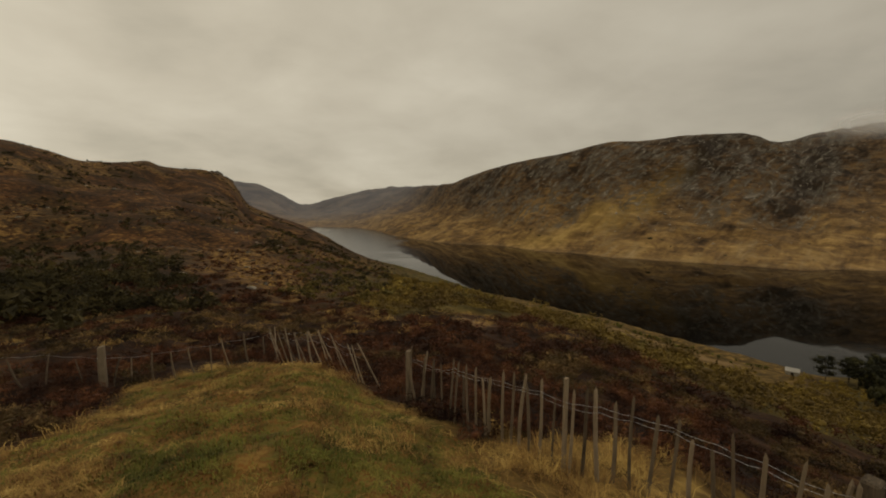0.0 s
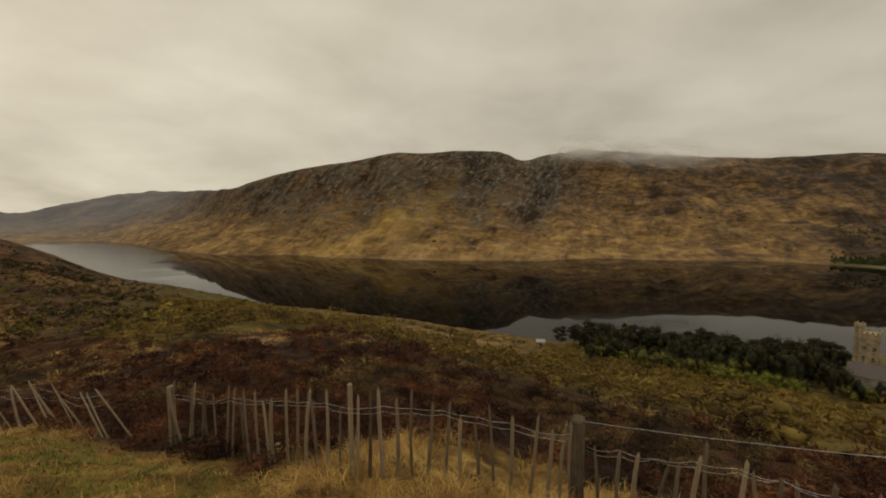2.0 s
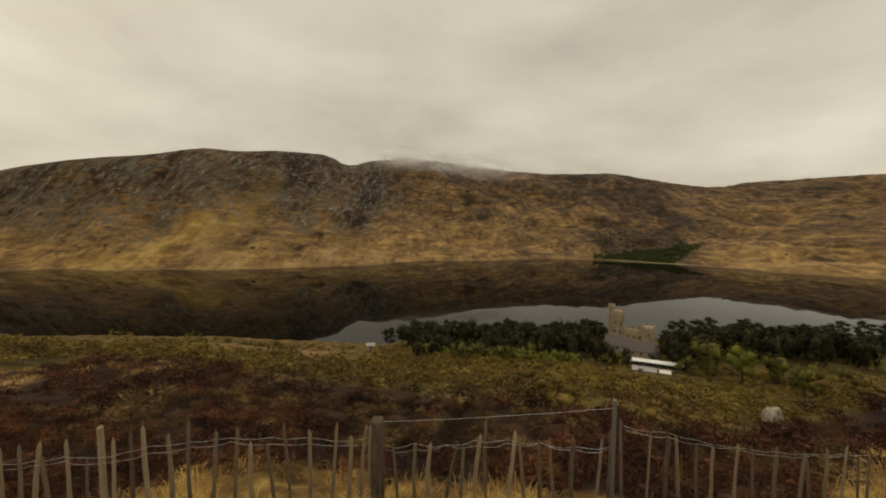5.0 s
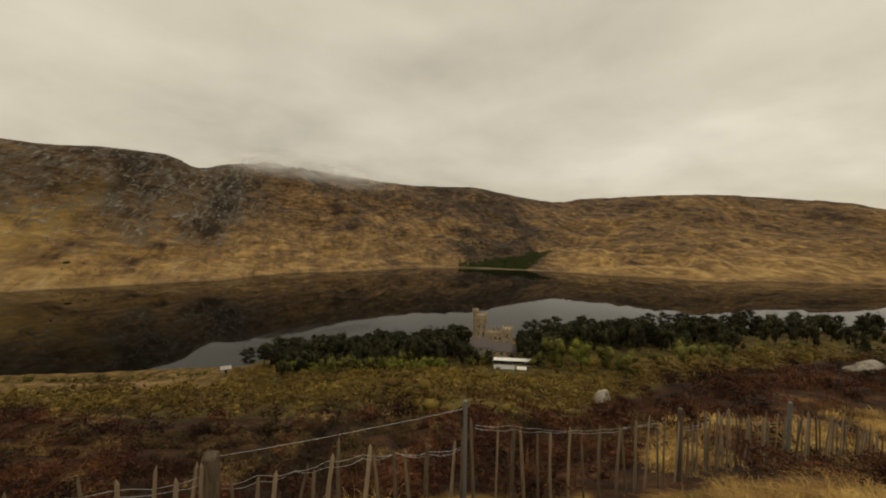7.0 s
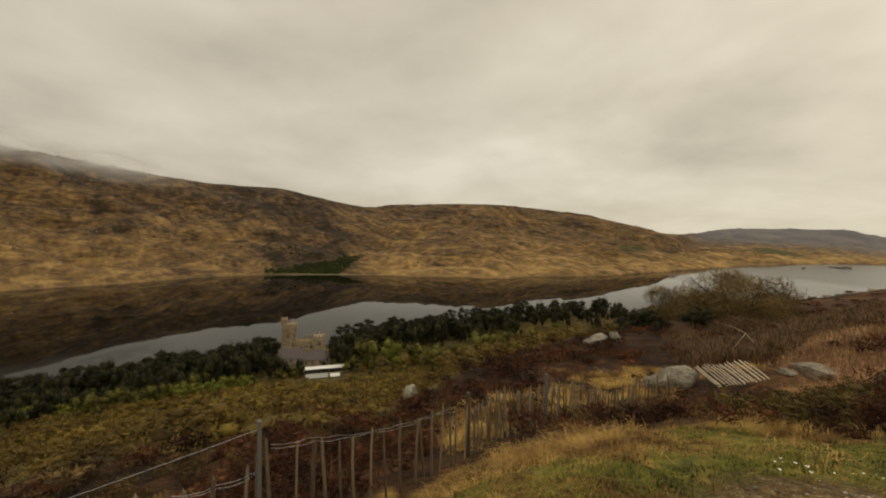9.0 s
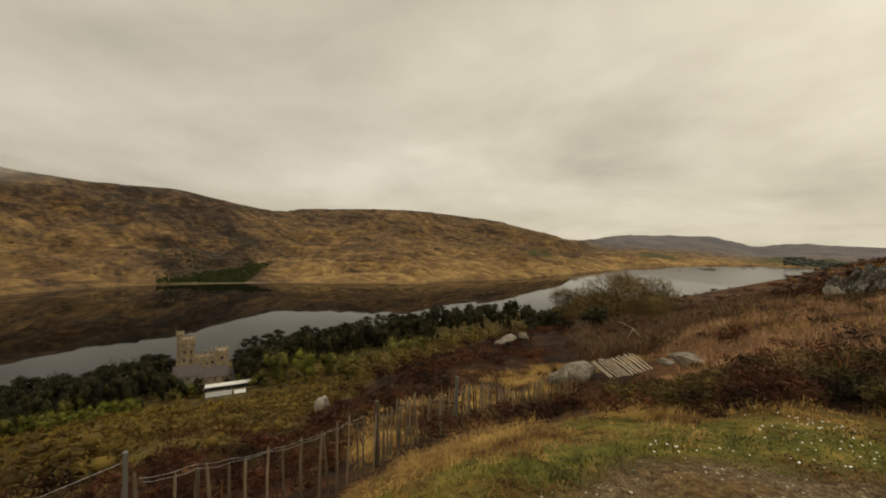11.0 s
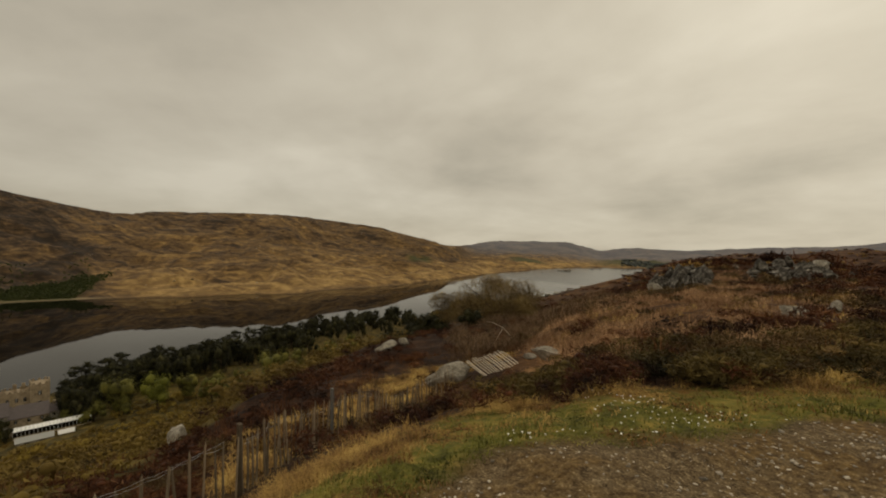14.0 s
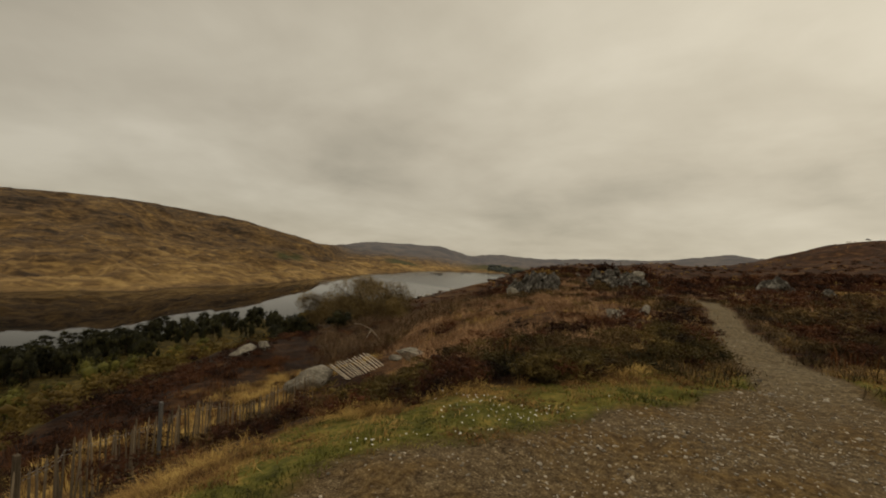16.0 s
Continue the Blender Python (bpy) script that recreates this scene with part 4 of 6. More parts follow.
def fallen_panel():
    """A run of palings that lies tipped over beside a boulder, bleached pale."""
    rng = np.random.default_rng(12)
    hub = Vector((0.69, -0.32, EYE))

    def spot(az, r, angle):
        return hub + Vector((r * math.sin(radians(az)), r * math.cos(radians(az)), r * math.tan(radians(angle))))

    top_a, top_b, low_a, low_b = spot(121.2, 17.9, -14.8), spot(125.8, 18.1, -13.3), spot(123.4, 17.3, -16.3), spot(127.8, 17.5, -14.6)
    root = thing("fallen_fence_panel", low_a, "bleached palings fallen flat against the bank", "fence", "paling fence along the bank")
    n = 14
    for k in range(n):
        u = k / (n - 1) + float(rng.normal(0, 0.008))
        low, top = low_a.lerp(low_b, u), top_a.lerp(top_b, u)
        axis = top - low
        ob = new("picket", PALINGS[int(rng.integers(len(PALINGS)))])
        ob.parent = root
        q = axis.to_track_quat("Z", "Y").to_matrix().to_4x4()
        ob.matrix_basis = Matrix.Translation(low - low_a + Vector((0, 0, float(rng.normal(0, 0.015))))) @ q @ Matrix.Rotation(float(rng.uniform(-0.3, 0.3)), 4, "Z") @ Matrix.Diagonal((1.4, 1.2, axis.length * float(rng.uniform(0.95, 1.08)), 1))
        ob.material_slots[0].link = "OBJECT"
        ob.material_slots[0].material = PALE_PALING
    for h in (0.2, 0.8):
        pts = [low_a.lerp(low_b, k / 7).lerp(top_a.lerp(top_b, k / 7), h) - low_a + Vector((0, 0, 0.02)) for k in range(8)]
        part("wire", wire_strand(pts, 0.0, 0.005, seed=31), WIRE, root)


fallen_panel()

# ---------------------------------------------------------------- woods, scrub and rocks


def places(rng, n, az, dist, power=1.0):
    """Random bearings and distances, evenly over the ground."""
    a = rng.uniform(az[0], az[1], n)
    r = np.sqrt(rng.uniform(dist[0] ** 2, dist[1] ** 2, n)) if power == 1.0 else dist[0] + (dist[1] - dist[0]) * rng.uniform(0, 1, n) ** power
    return a, r


def xy(a, r):
    return r * np.sin(np.radians(a)), r * np.cos(np.radians(a))


def shrubs(rng, a, r, radius, height, leaves, leaf, count=4, core=0.55):
    x, y = xy(a, r)
    z = heights(a, r)
    out = []
    for i in range(len(a)):
        k = float(rng.uniform(0.6, 1.45))
        v, f = crown(rng, radius * k, height * k * float(rng.uniform(0.8, 1.2)), count, leaves, leaf * k, 0.3, core=core)
        out.append((v + (x[i], y[i], z[i] - 0.08 * height), f))
    return gather(out)


def stuff(name, data, material, label, category):
    me = soup(name, *data)
    me.materials.append(material)
    return tagged(new(name, me), label, category, kind="stuff")


rng = np.random.default_rng(20)
# willow and birch scrub on the slope down to the lake
a, r = places(rng, 5600, (-10, 118), (26, 262))
keep = covers(a, r, 0 * r)["scrub"] > rng.uniform(0.15, 0.7, len(a))
keep &= ~((np.abs(a - 73) < 6.5) & (r > 218)) & ~((np.abs(a - 74) < 3.0) & (r > 205)) & (r < curve(EDGE, a) * 1.03)
a, r = a[keep], r[keep]
tone = fbm(*xy(a, r), 45.0, 3, 91)
k = (tone > -0.3) & (r > 80)
stuff("scrub", shrubs(rng, a[k], r[k], 1.9, 2.2, 66, 0.33, 2, 0.36), SCRUB, "olive-yellow willow scrub covering the slope", "scrub")
k = (tone <= -0.3) & (r > 80)
stuff("dark_scrub", shrubs(rng, a[k], r[k], 2.0, 2.3, 66, 0.33, 2, 0.36), DARK_SCRUB, "dull olive-brown thicket on the slope", "scrub")

a, r = places(rng, 1700, (-20, 118), (13, 82), 1.0)
k = (covers(a, r, 0 * r)["scrub"] > rng.uniform(0.25, 0.8, len(a))) & ~((np.abs(a - 86.5) < 3.0) & (r > 17) & (r < 28))
a, r = a[k], r[k]
stuff("near_scrub", shrubs(rng, a, r, 1.25, 1.25, 150, 0.095, 3, 0.34), DARK_SCRUB, "low olive-brown scrub below the heather brow", "scrub")

# bushes on the hillside beyond the fence
a, r = places(rng, 5200, (-57, -4), (30, 640), 1.0)
c = covers(a, r, 0 * r)
k = (c["thicket"] + 0.06 * (c["opening"] < 0.5) * (r < curve(EDGE, a) * 0.85) > rng.uniform(0.05, 1.0, len(a))) & (r < curve(EDGE, a) * 0.80)
a, r = a[k], r[k]
stuff("hillside_bushes", shrubs(rng, a, r, 2.2, 2.3, 70, 0.34, 2, 0.34), GORSE, "dark gorse and willow bushes on the hillside", "bush")
a, r = places(rng, 210, (-58, -34), (22, 90))
k = fbm(*xy(a, r), 12.0, 3, 97) > -0.25
stuff("thorn_bushes", shrubs(rng, a[k], r[k], 1.5, 2.0, 330, 0.15, 4, 0.2), GORSE, "dark thorn and gorse bushes beyond the lawn fence", "bush")
a, r = places(rng, 900, (-24, 30), (52, 350))
k = (fbm(*xy(a, r), 40.0, 3, 99) > -0.12 - 0.4 * step(-8, 2, a)) & (covers(a, r, 0 * r)["meadow"] < rng.uniform(0.1, 1.6, len(a)))
a, r = a[k], r[k]
stuff("shore_bushes", shrubs(rng, a, np.minimum(r, curve(EDGE, a) * 0.99), 1.9, 1.8, 80, 0.25, 3, 0.45), tinted("shore_bush_leaves", (0.040, 0.034, 0.009), (0.21, 0.155, 0.036), grain=0.06), "olive bushes along the lake shore", "bush")
a = rng.uniform(-12, 36, 95)
r = curve(EDGE, a) * rng.uniform(0.965, 1.0, 95)
stuff("bank_bushes", shrubs(rng, a, r, 1.5, 2.6, 120, 0.22), OLIVE, "small trees dotted along the water's edge", "bush")


# -- trees that stand singly


def pine_parts(seed, tall=14.0, spread=4.0):
    """Scots pine: bare trunk, limbs, flat clumps of needles."""
    g = np.random.default_rng(seed)
    pts = [(0, 0, -0.8)]
    for k in range(1, 7):
        pts.append((float(g.normal(0, 0.12)) * k, float(g.normal(0, 0.12)) * k, tall * 0.9 * k / 6))
    trunk = tube(pts, [0.34 * (1 - 0.13 * k) for k in range(7)], 7)
    limbs, leaves = bmesh.new(), []
    n = 15
    for k in range(n):
        u = 0.30 + 0.70 * k / (n - 1)
        i = min(int(u * 6), 5)
        base = Vector(pts[i]).lerp(Vector(pts[i + 1]), u * 6 - i)
        ang = k * 2.4 + float(g.uniform(-0.4, 0.4))
        reach = spread * (0.55 + 0.55 * math.sin(math.pi * min(1, (u - 0.22) * 1.05))) * float(g.uniform(0.6, 1.05)) * (1.0 if k < n - 2 else 0.4)
        tip = base + Vector((math.cos(ang) * reach, math.sin(ang) * reach, reach * float(g.uniform(0.05, 0.35))))
        join_bm(limbs, tube([base, base.lerp(tip, 0.55) + Vector((0, 0, 0.1)), tip], [0.10, 0.07, 0.03], 5))
        for q in (np.array(tip), np.array(base.lerp(tip, 0.6)) + g.normal(0, 0.3, 3)):
            size = np.array([1.9, 1.9, 1.0]) * float(g.uniform(0.8, 1.35))
            d = unit(g.normal(size=(48, 3)) + (0, 0, 0.3)) * g.uniform(0.5, 1.15, (48, 1)) * size
            leaves.append(leaf_cards(g, q + d, 0.38))
            leaves.append((q + ICO[0][0] * (1 + g.uniform(-0.3, 0.2, (12, 1))) * size * 0.6, ICO[0][1]))
    return trunk, limbs, soup("crown", *gather(leaves))


def broadleaf_parts(seed, tall=9.0, spread=3.6, leaf=0.26, count=1500, droop=0.1, core=0.62, low=0.28, slim=1.0):
    """Round-headed tree or big shrub: short trunk, forking limbs, lobed crown."""
    g = np.random.default_rng(seed)
    trunk = tube([(0, 0, -0.8), (0.05, 0.02, tall * 0.2), (0.12, -0.05, tall * 0.42)], [0.26, 0.2, 0.13], 7)
    limbs = bmesh.new()
    cv, cf = crown(g, spread, tall, 12, count, leaf, low, 0, droop, core, slim)
    for k in range(10):
        q = cv[int(g.integers(count * 3))]
        a0 = Vector((0.05, 0, tall * float(g.uniform(0.15, 0.4))))
        join_bm(limbs, tube([a0, a0.lerp(Vector(q), 0.5) + Vector((0, 0, 0.3)), Vector(q)], [0.10, 0.06, 0.025], 5))
    return trunk, limbs, soup("crown", cv, cf)


def tree_maker(name, label, category, group, made, leafage):
    """Builds the first tree of a kind and returns a function that plants it or its copies."""
    trunk, limbs, leafy = made
    kept = []

    def plant(place, turn, scale):
        m = Matrix.Translation(place) @ Matrix.Rotation(turn, 4, "Z") @ Matrix.Diagonal((scale, scale, scale, 1))
        if kept:
            return copy_thing(kept[0], m @ Matrix.Diagonal((1 / kept[0].scale.x,) * 3 + (1,)))
        root = thing(name, place, label, category, group, turn, scale)
        part("trunk", trunk, BARK, root)
        part("limbs", limbs, BARK, root)
        part("crown", leafy, leafage, root)
        kept.append(root)
        return root

    return plant


pines = [tree_maker("pine_tree", "dark Scots pine with flat-topped crown", "tree", "pines round the castle", pine_parts(100 + k, 13 + k, 3.6 + 0.35 * k), NEEDLES) for k in range(4)]
spruces = [tree_maker("yew_tree", "dense dark evergreen tree in the castle wood", "tree", "evergreens round the castle", broadleaf_parts(140 + k, 11 + 1.5 * k, 3.8, 0.33, 950, 0.1, 0.66, 0.18), NEEDLES) for k in range(3)]
limes = [tree_maker("young_tree", "bright fresh green broadleaf tree", "tree", "spring trees near the castle", broadleaf_parts(170 + k, 6.5 + k, 3.4, 0.22, 1500), FRESH) for k in range(3)]
oaks = [tree_maker("oak_tree", "rounded olive-green tree just in leaf", "tree", "spring trees near the castle", broadleaf_parts(180 + k, 9.0 + k, 4.6, 0.28, 1600, 0.1, 0.7, 0.2), OLIVE) for k in range(3)]


def plant_row(makers, rng, n, az, back, scale, front=0.0):
    """Plants n trees between two bearings, at distances measured back from the bank towards the viewer."""
    for k in range(n):
        a = az[0] + (az[1] - az[0]) * (k + float(rng.uniform(0, 1))) / n
        bank = float(curve(EDGE, a, 1)) * 1.02 + float(curve(BANK, a, 1))
        r = bank - float(rng.uniform(back[0], back[1]))
        x, y, z = at_bearing(a, r)
        makers[int(rng.integers(len(makers)))](Vector((x, y, max(z, LAKE + 0.3))), float(rng.uniform(0, 6.28)), float(rng.uniform(scale[0], scale[1])))


tree_rng = np.random.default_rng(44)
plant_row(pines, tree_rng, 6, (40.2, 46), (14, 30), (0.82, 1.0))
plant_row(pines, tree_rng, 20, (44, 59), (10, 40), (0.74, 1.0))
plant_row(spruces, tree_rng, 28, (43, 60), (16, 70), (0.75, 1.1))
plant_row(pines, tree_rng, 16, (58, 68.6), (20, 60), (1.0, 1.25))
plant_row(spruces, tree_rng, 22, (57, 68), (24, 84), (1.0, 1.35))
plant_row(pines, tree_rng, 22, (75.2, 92), (20, 64), (1.0, 1.3))
plant_row(spruces, tree_rng, 32, (76, 97), (30, 92), (0.9, 1.25))
plant_row(pines, tree_rng, 22, (92, 112), (12, 66), (0.95, 1.25))
plant_row(spruces, tree_rng, 28, (94, 116), (20, 110), (0.9, 1.25))
plant_row(limes, tree_rng, 9, (44.5, 51), (64, 84), (0.65, 0.95))
plant_row(limes, tree_rng, 12, (56.5, 66), (82, 104), (0.75, 1.05))
plant_row(oaks, tree_rng, 9, (50, 60), (78, 98), (0.7, 0.95))
plant_row(spruces, tree_rng, 12, (44, 62), (70, 92), (0.6, 0.85))
# round-headed trees that stand clear of the dark wood
for az, r, s, makers in ((80.1, 243, 1.5, oaks), (83.5, 237, 2.0, limes), (86.4, 246, 1.1, oaks), (88.9, 221, 1.45, oaks), (92.2, 236, 1.0, oaks), (95.6, 226, 1.6, oaks), (99.2, 242, 1.5, oaks), (102.2, 266, 1.3, oaks), (105.4, 288, 1.2, oaks)):
    makers[int(az) % 3](Vector(at_bearing(az, r)), az, s)

plant_row(spruces, tree_rng, 26, (77.5, 100), (40, 100), (1.0, 1.45))
plant_row(pines, tree_rng, 14, (78, 100), (30, 70), (1.0, 1.35))
plant_row(spruces, tree_rng, 16, (98, 115), (30, 110), (1.0, 1.4))
plant_row(spruces, tree_rng, 14, (45, 67), (30, 80), (0.9, 1.2))

# trees that screen the castle's lower walls
for az, r, s in ((68.9, 243, 0.72), (69.7, 240, 0.6), (70.5, 238, 0.55), (71.2, 242, 0.5), (75.9, 247, 0.62), (69.3, 236, 0.5), (71.6, 233, 0.38), (72.6, 243, 0.34), (74.6, 244, 0.36), (76.7, 244, 0.7), (78.0, 240, 0.8), (68.0, 238, 0.8)):
    (spruces if int(az * 10) % 3 else oaks)[int(az) % 3](Vector(at_bearing(az, r)), az, s * 1.25)

# the big half-bare willow on the brow and the evergreens beside it
willow = tree_maker("willow_tree", "wide grey-olive willow with fine bare twigs", "tree", "", broadleaf_parts(210, 5.8, 5.0, 0.32, 14000, -0.7, 0.0, 0.28, 0.15), patchy("willow_twigs", [(0.1, (0.055, 0.037, 0.015)), (0.5, (0.15, 0.103, 0.038)), (0.9, (0.27, 0.185, 0.065))], 0.4, 1.8, 0.2))
willow(Vector(at_bearing(124.4, 60)), 0.4, 1.1)
willow(Vector(at_bearing(120.6, 64)), 2.1, 0.85)
willow(Vector(at_bearing(127.6, 52)), 3.6, 0.5)
holly = tree_maker("holly_bush", "small dark evergreen bush on the brow", "bush", "evergreens on the brow", broadleaf_parts(215, 4.2, 2.6, 0.17, 1700), NEEDLES)
for az, r, s in ((111.5, 92, 1.25), (113.6, 86, 1.3), (115.5, 80, 1.25), (117.2, 78, 1.0), (121.0, 52, 0.55), (109.6, 110, 1.2)):
    holly(Vector(at_bearing(az, r)), az, s)
lone = tree_maker("cypress_tree", "dense dark pointed evergreen tree", "tree", "", broadleaf_parts(216, 9.5, 2.3, 0.24, 1700), NEEDLES)
lone(Vector(at_bearing(110.3, 300)), 0.2, 1.35)


def boulder_mesh(seed, flat=0.7, sharp=0.35):
    g = np.random.default_rng(seed)
    bm = bmesh.new()
    bmesh.ops.create_icosphere(bm, subdivisions=3, radius=1.0)
    cuts = [(unit(g.normal(size=3)), float(g.uniform(0.35, 0.75))) for k in range(16)]
    for v in bm.verts:
        p = np.array(v.co)
        for n, d in cuts:
            s = p @ n
            if s > d:
                p = p - n * (s - d) * 0.95
        w = noise.fractal(Vector(p) * 1.6 + Vector((seed, 0, 0)), 1.0, 2.0, 4) * 0.20 + noise.fractal(Vector(p) * 5 + Vector((0, seed, 0)), 1.0, 2.0, 4) * 0.07
        p = p * (1 + w)
        p[2] *= flat
        v.co = p
    for f in bm.faces:
        f.smooth = True
    me = bpy.data.meshes.new("boulder")
    bm.to_mesh(me)
    bm.free()
    return me


PALE_BOULDERS, DARK_BOULDERS = [boulder_mesh(k) for k in range(5)], [boulder_mesh(20 + k, 0.85) for k in range(5)]
for me in PALE_BOULDERS:
    me.materials.append(GRANITE)
for me in DARK_BOULDERS:
    me.materials.append(DARK_ROCK)


def boulder(az, r, wide, high, label, pale=True, turn=0.0, kind=0, group="", sink=0.3, deep=None):
    x, y, z = at_bearing(az, r)
    ob = new("boulder", (PALE_BOULDERS if pale else DARK_BOULDERS)[kind % 5])
    ob.matrix_world = Matrix.Translation((x, y, z + high * (0.5 - sink))) @ Matrix.Rotation(-radians(az) + turn, 4, "Z") @ Matrix.Diagonal((wide / 2, (deep or wide) / 2, high / 1.3, 1))
    return tagged(ob, label, "rock", group)


boulder(86.5, 25.8, 1.3, 1.75, "upright pale granite boulder on the brow", kind=4, sink=0.28)
boulder(110.7, 38.6, 2.7, 1.5, "pale rounded granite boulder in heather", kind=2)
boulder(112.6, 39.5, 1.2, 1.3, "small pale granite stone in heather", kind=3)
boulder(119.6, 18.9, 2.6, 1.5, "smooth grey granite slab under the fallen fence", kind=2, deep=1.4)
boulder(131.0, 18.6, 1.9, 0.95, "low pale granite slab among heather", kind=0, deep=1.2, sink=0.12)
boulder(128.9, 19.6, 0.8, 0.4, "small grey stone among heather", kind=1)
boulder(158.9, 19.6, 0.6, 0.8, "small pale upright stone beside the path", kind=2)
boulder(156.0, 18.6, 1.1, 0.55, "low grey stone beside the path", kind=3)
boulder(160.4, 20.8, 0.4, 0.35, "small pale stone beside the path", kind=1)
rock_rng = np.random.default_rng(8)
for k in range(62):
    u = float(rock_rng.uniform(0, 1))
    az, r = 143.4 + 5.6 * u, 39.5 + float(rock_rng.uniform(-4.5, 4.5))
    s = float(rock_rng.uniform(0.4, 1.15)) * (1.0 + 1.2 * u * (1 - u))
    boulder(az, r, s * 1.3, s * float(rock_rng.uniform(0.9, 1.45)), "weathered dark crag boulder with pale lichen", pale=rock_rng.random() < 0.10, turn=float(rock_rng.uniform(0, 6)), kind=k, group="crag boulders", sink=0.25)
for k in range(44):
    az, r = float(rock_rng.normal(156.2, 1.7)), 40 + float(rock_rng.uniform(-2, 5))
    s = float(rock_rng.uniform(0.4, 1.05)) * (1.6 if k % 6 == 0 else 1.0)
    boulder(az, r, s * 1.2, s * float(rock_rng.uniform(0.7, 1.2)), "broken lichened stone on the heather knoll", pale=rock_rng.random() < 0.25, turn=float(rock_rng.uniform(0, 6)), kind=k, group="knoll stones", sink=0.2)
for k in range(12):
    az, r = (float(rock_rng.normal(171.4, 0.45)), float(rock_rng.uniform(40, 43))) if k < 4 else (float(rock_rng.uniform(167, 180)), float(rock_rng.uniform(26, 60)))
    s = float(rock_rng.uniform(0.9, 1.5)) if k < 4 else float(rock_rng.uniform(0.3, 0.7))
    boulder(az, r, s * 1.3, s, "dark lichened outcrop in heather", pale=k > 3 and rock_rng.random() < 0.6, turn=float(rock_rng.uniform(0, 6)), kind=k, group="outcrop stones", sink=0.3)
for k in range(22):
    az = float(rock_rng.uniform(129, 143))
    r = float(curve(EDGE, az, 1)) * float(rock_rng.uniform(0.86, 1.0))
    s = float(rock_rng.uniform(0.8, 2.6))
    boulder(az, r, s * 1.8, s * 0.6, "pale flat rock along the moor brow", turn=float(rock_rng.uniform(0, 6)), kind=k, group="brow rocks", sink=0.3)
for k in range(46):
    az, r = float(rock_rng.uniform(-52, -16)), float(rock_rng.uniform(60, 420))
    s = float(rock_rng.uniform(0.6, 1.9)) * (0.6 + r / 300)
    boulder(az, r, s * 1.5, s * 0.6, "grey rock breaking through hillside heather", turn=float(rock_rng.uniform(0, 6)), kind=k, group="hillside rocks", sink=0.35, pale=rock_rng.random() < 0.6)

for k in range(8):
    az, r = -31.2 + 0.27 * k, 790 + float(rock_rng.uniform(-30, 20))
    boulder(az, r, float(rock_rng.uniform(9, 15)), float(rock_rng.uniform(6, 10)), "dark rock bluff on the shoulder of the hill", pale=False, turn=float(rock_rng.uniform(0, 6)), kind=k, group="bluff rocks", sink=0.45)


def far_trees(n, seed):
    """Crumpled tree heads of the wood beyond the end of the lake."""
    g = np.random.default_rng(seed)
    a, r = g.uniform(140.2, 148, n), g.uniform(2260, 2700, n)
    x, y = xy(a, r)
    z = heights(a, r)
    v, f = ICO[0]
    return gather([(np.array([x[i], y[i], z[i] + 2]) + v * (1 + g.uniform(-0.35, 0.35, (12, 1))) * (10, 10, 5), f) for i in range(n)])


stuff("far_wood", far_trees(420, 320), tinted("far_conifers", (0.030, 0.034, 0.030), (0.072, 0.078, 0.068), grain=0.02), "dark conifer wood beyond the end of the lake", "woods")


# a dead, bleached branch in the bushes, and the far plantation
def dead_branch():
    root = thing("dead_branch", Vector(at_bearing(125.4, 27.4)), "bleached dead branch sticking out of the bushes", "branch", turn=-radians(125.4))
    part("stem", tube([(0.9, 0, 0.0), (0.55, 0, 0.75), (0.1, 0.1, 1.25), (-0.55, 0.1, 1.55), (-1.0, 0, 1.62)], [0.024, 0.022, 0.020, 0.015, 0.006], 6), PALE_PALING, root)
    part("fork", tube([(0.1, 0.1, 1.25), (-0.2, 0.0, 0.7), (-0.5, 0.0, 0.2)], [0.016, 0.012, 0.008], 6), PALE_PALING, root)


dead_branch()


def little_firs(n, seed):
    g = np.random.default_rng(seed)
    a = g.uniform(67.0, 79.6, n * 6)
    r = 862 + g.uniform(4, 330, n * 6)
    rs = curve(SHORE, a)
    q = (r - rs) / (curve(RIDGE, a) - rs)
    top = 0.03 + 0.013 * (a - 68) + 0.02 * g.normal(size=n * 6)
    thin = (q < 0.36) & (a < 77.5) & (g.random(n * 6) < 0.07) & (fbm(*xy(a, r), 60.0, 3, 181) > 0.0)
    k = (q > 0.010) & (a < 76 + 18.6 * q + 0.25 * g.normal(size=n * 6)) & ((q < top) & (g.random(n * 6) < 0.75) | thin)
    a, r = a[k][:n], r[k][:n]
    x, y = xy(a, r)
    z = heights(a, r)
    out = []
    for i in range(len(a)):
        h = float(g.uniform(1.8, 4.2))
        u = g.uniform(0, 1, 24)
        ang = g.uniform(0, 6.28, 24)
        rad = 2.4 * (1 - u) * g.uniform(0.3, 1.1, 24)
        out.append(leaf_cards(g, np.stack([x[i] + rad * np.cos(ang), y[i] + rad * np.sin(ang), z[i] + h * u], -1), 1.0, 0.3))
    return gather(out)


stuff("plantation", little_firs(1900, 300), tinted("young_firs", (0.032, 0.042, 0.013), (0.085, 0.098, 0.028), grain=0.05), "young dark green fir plantation by the far shore", "woods")


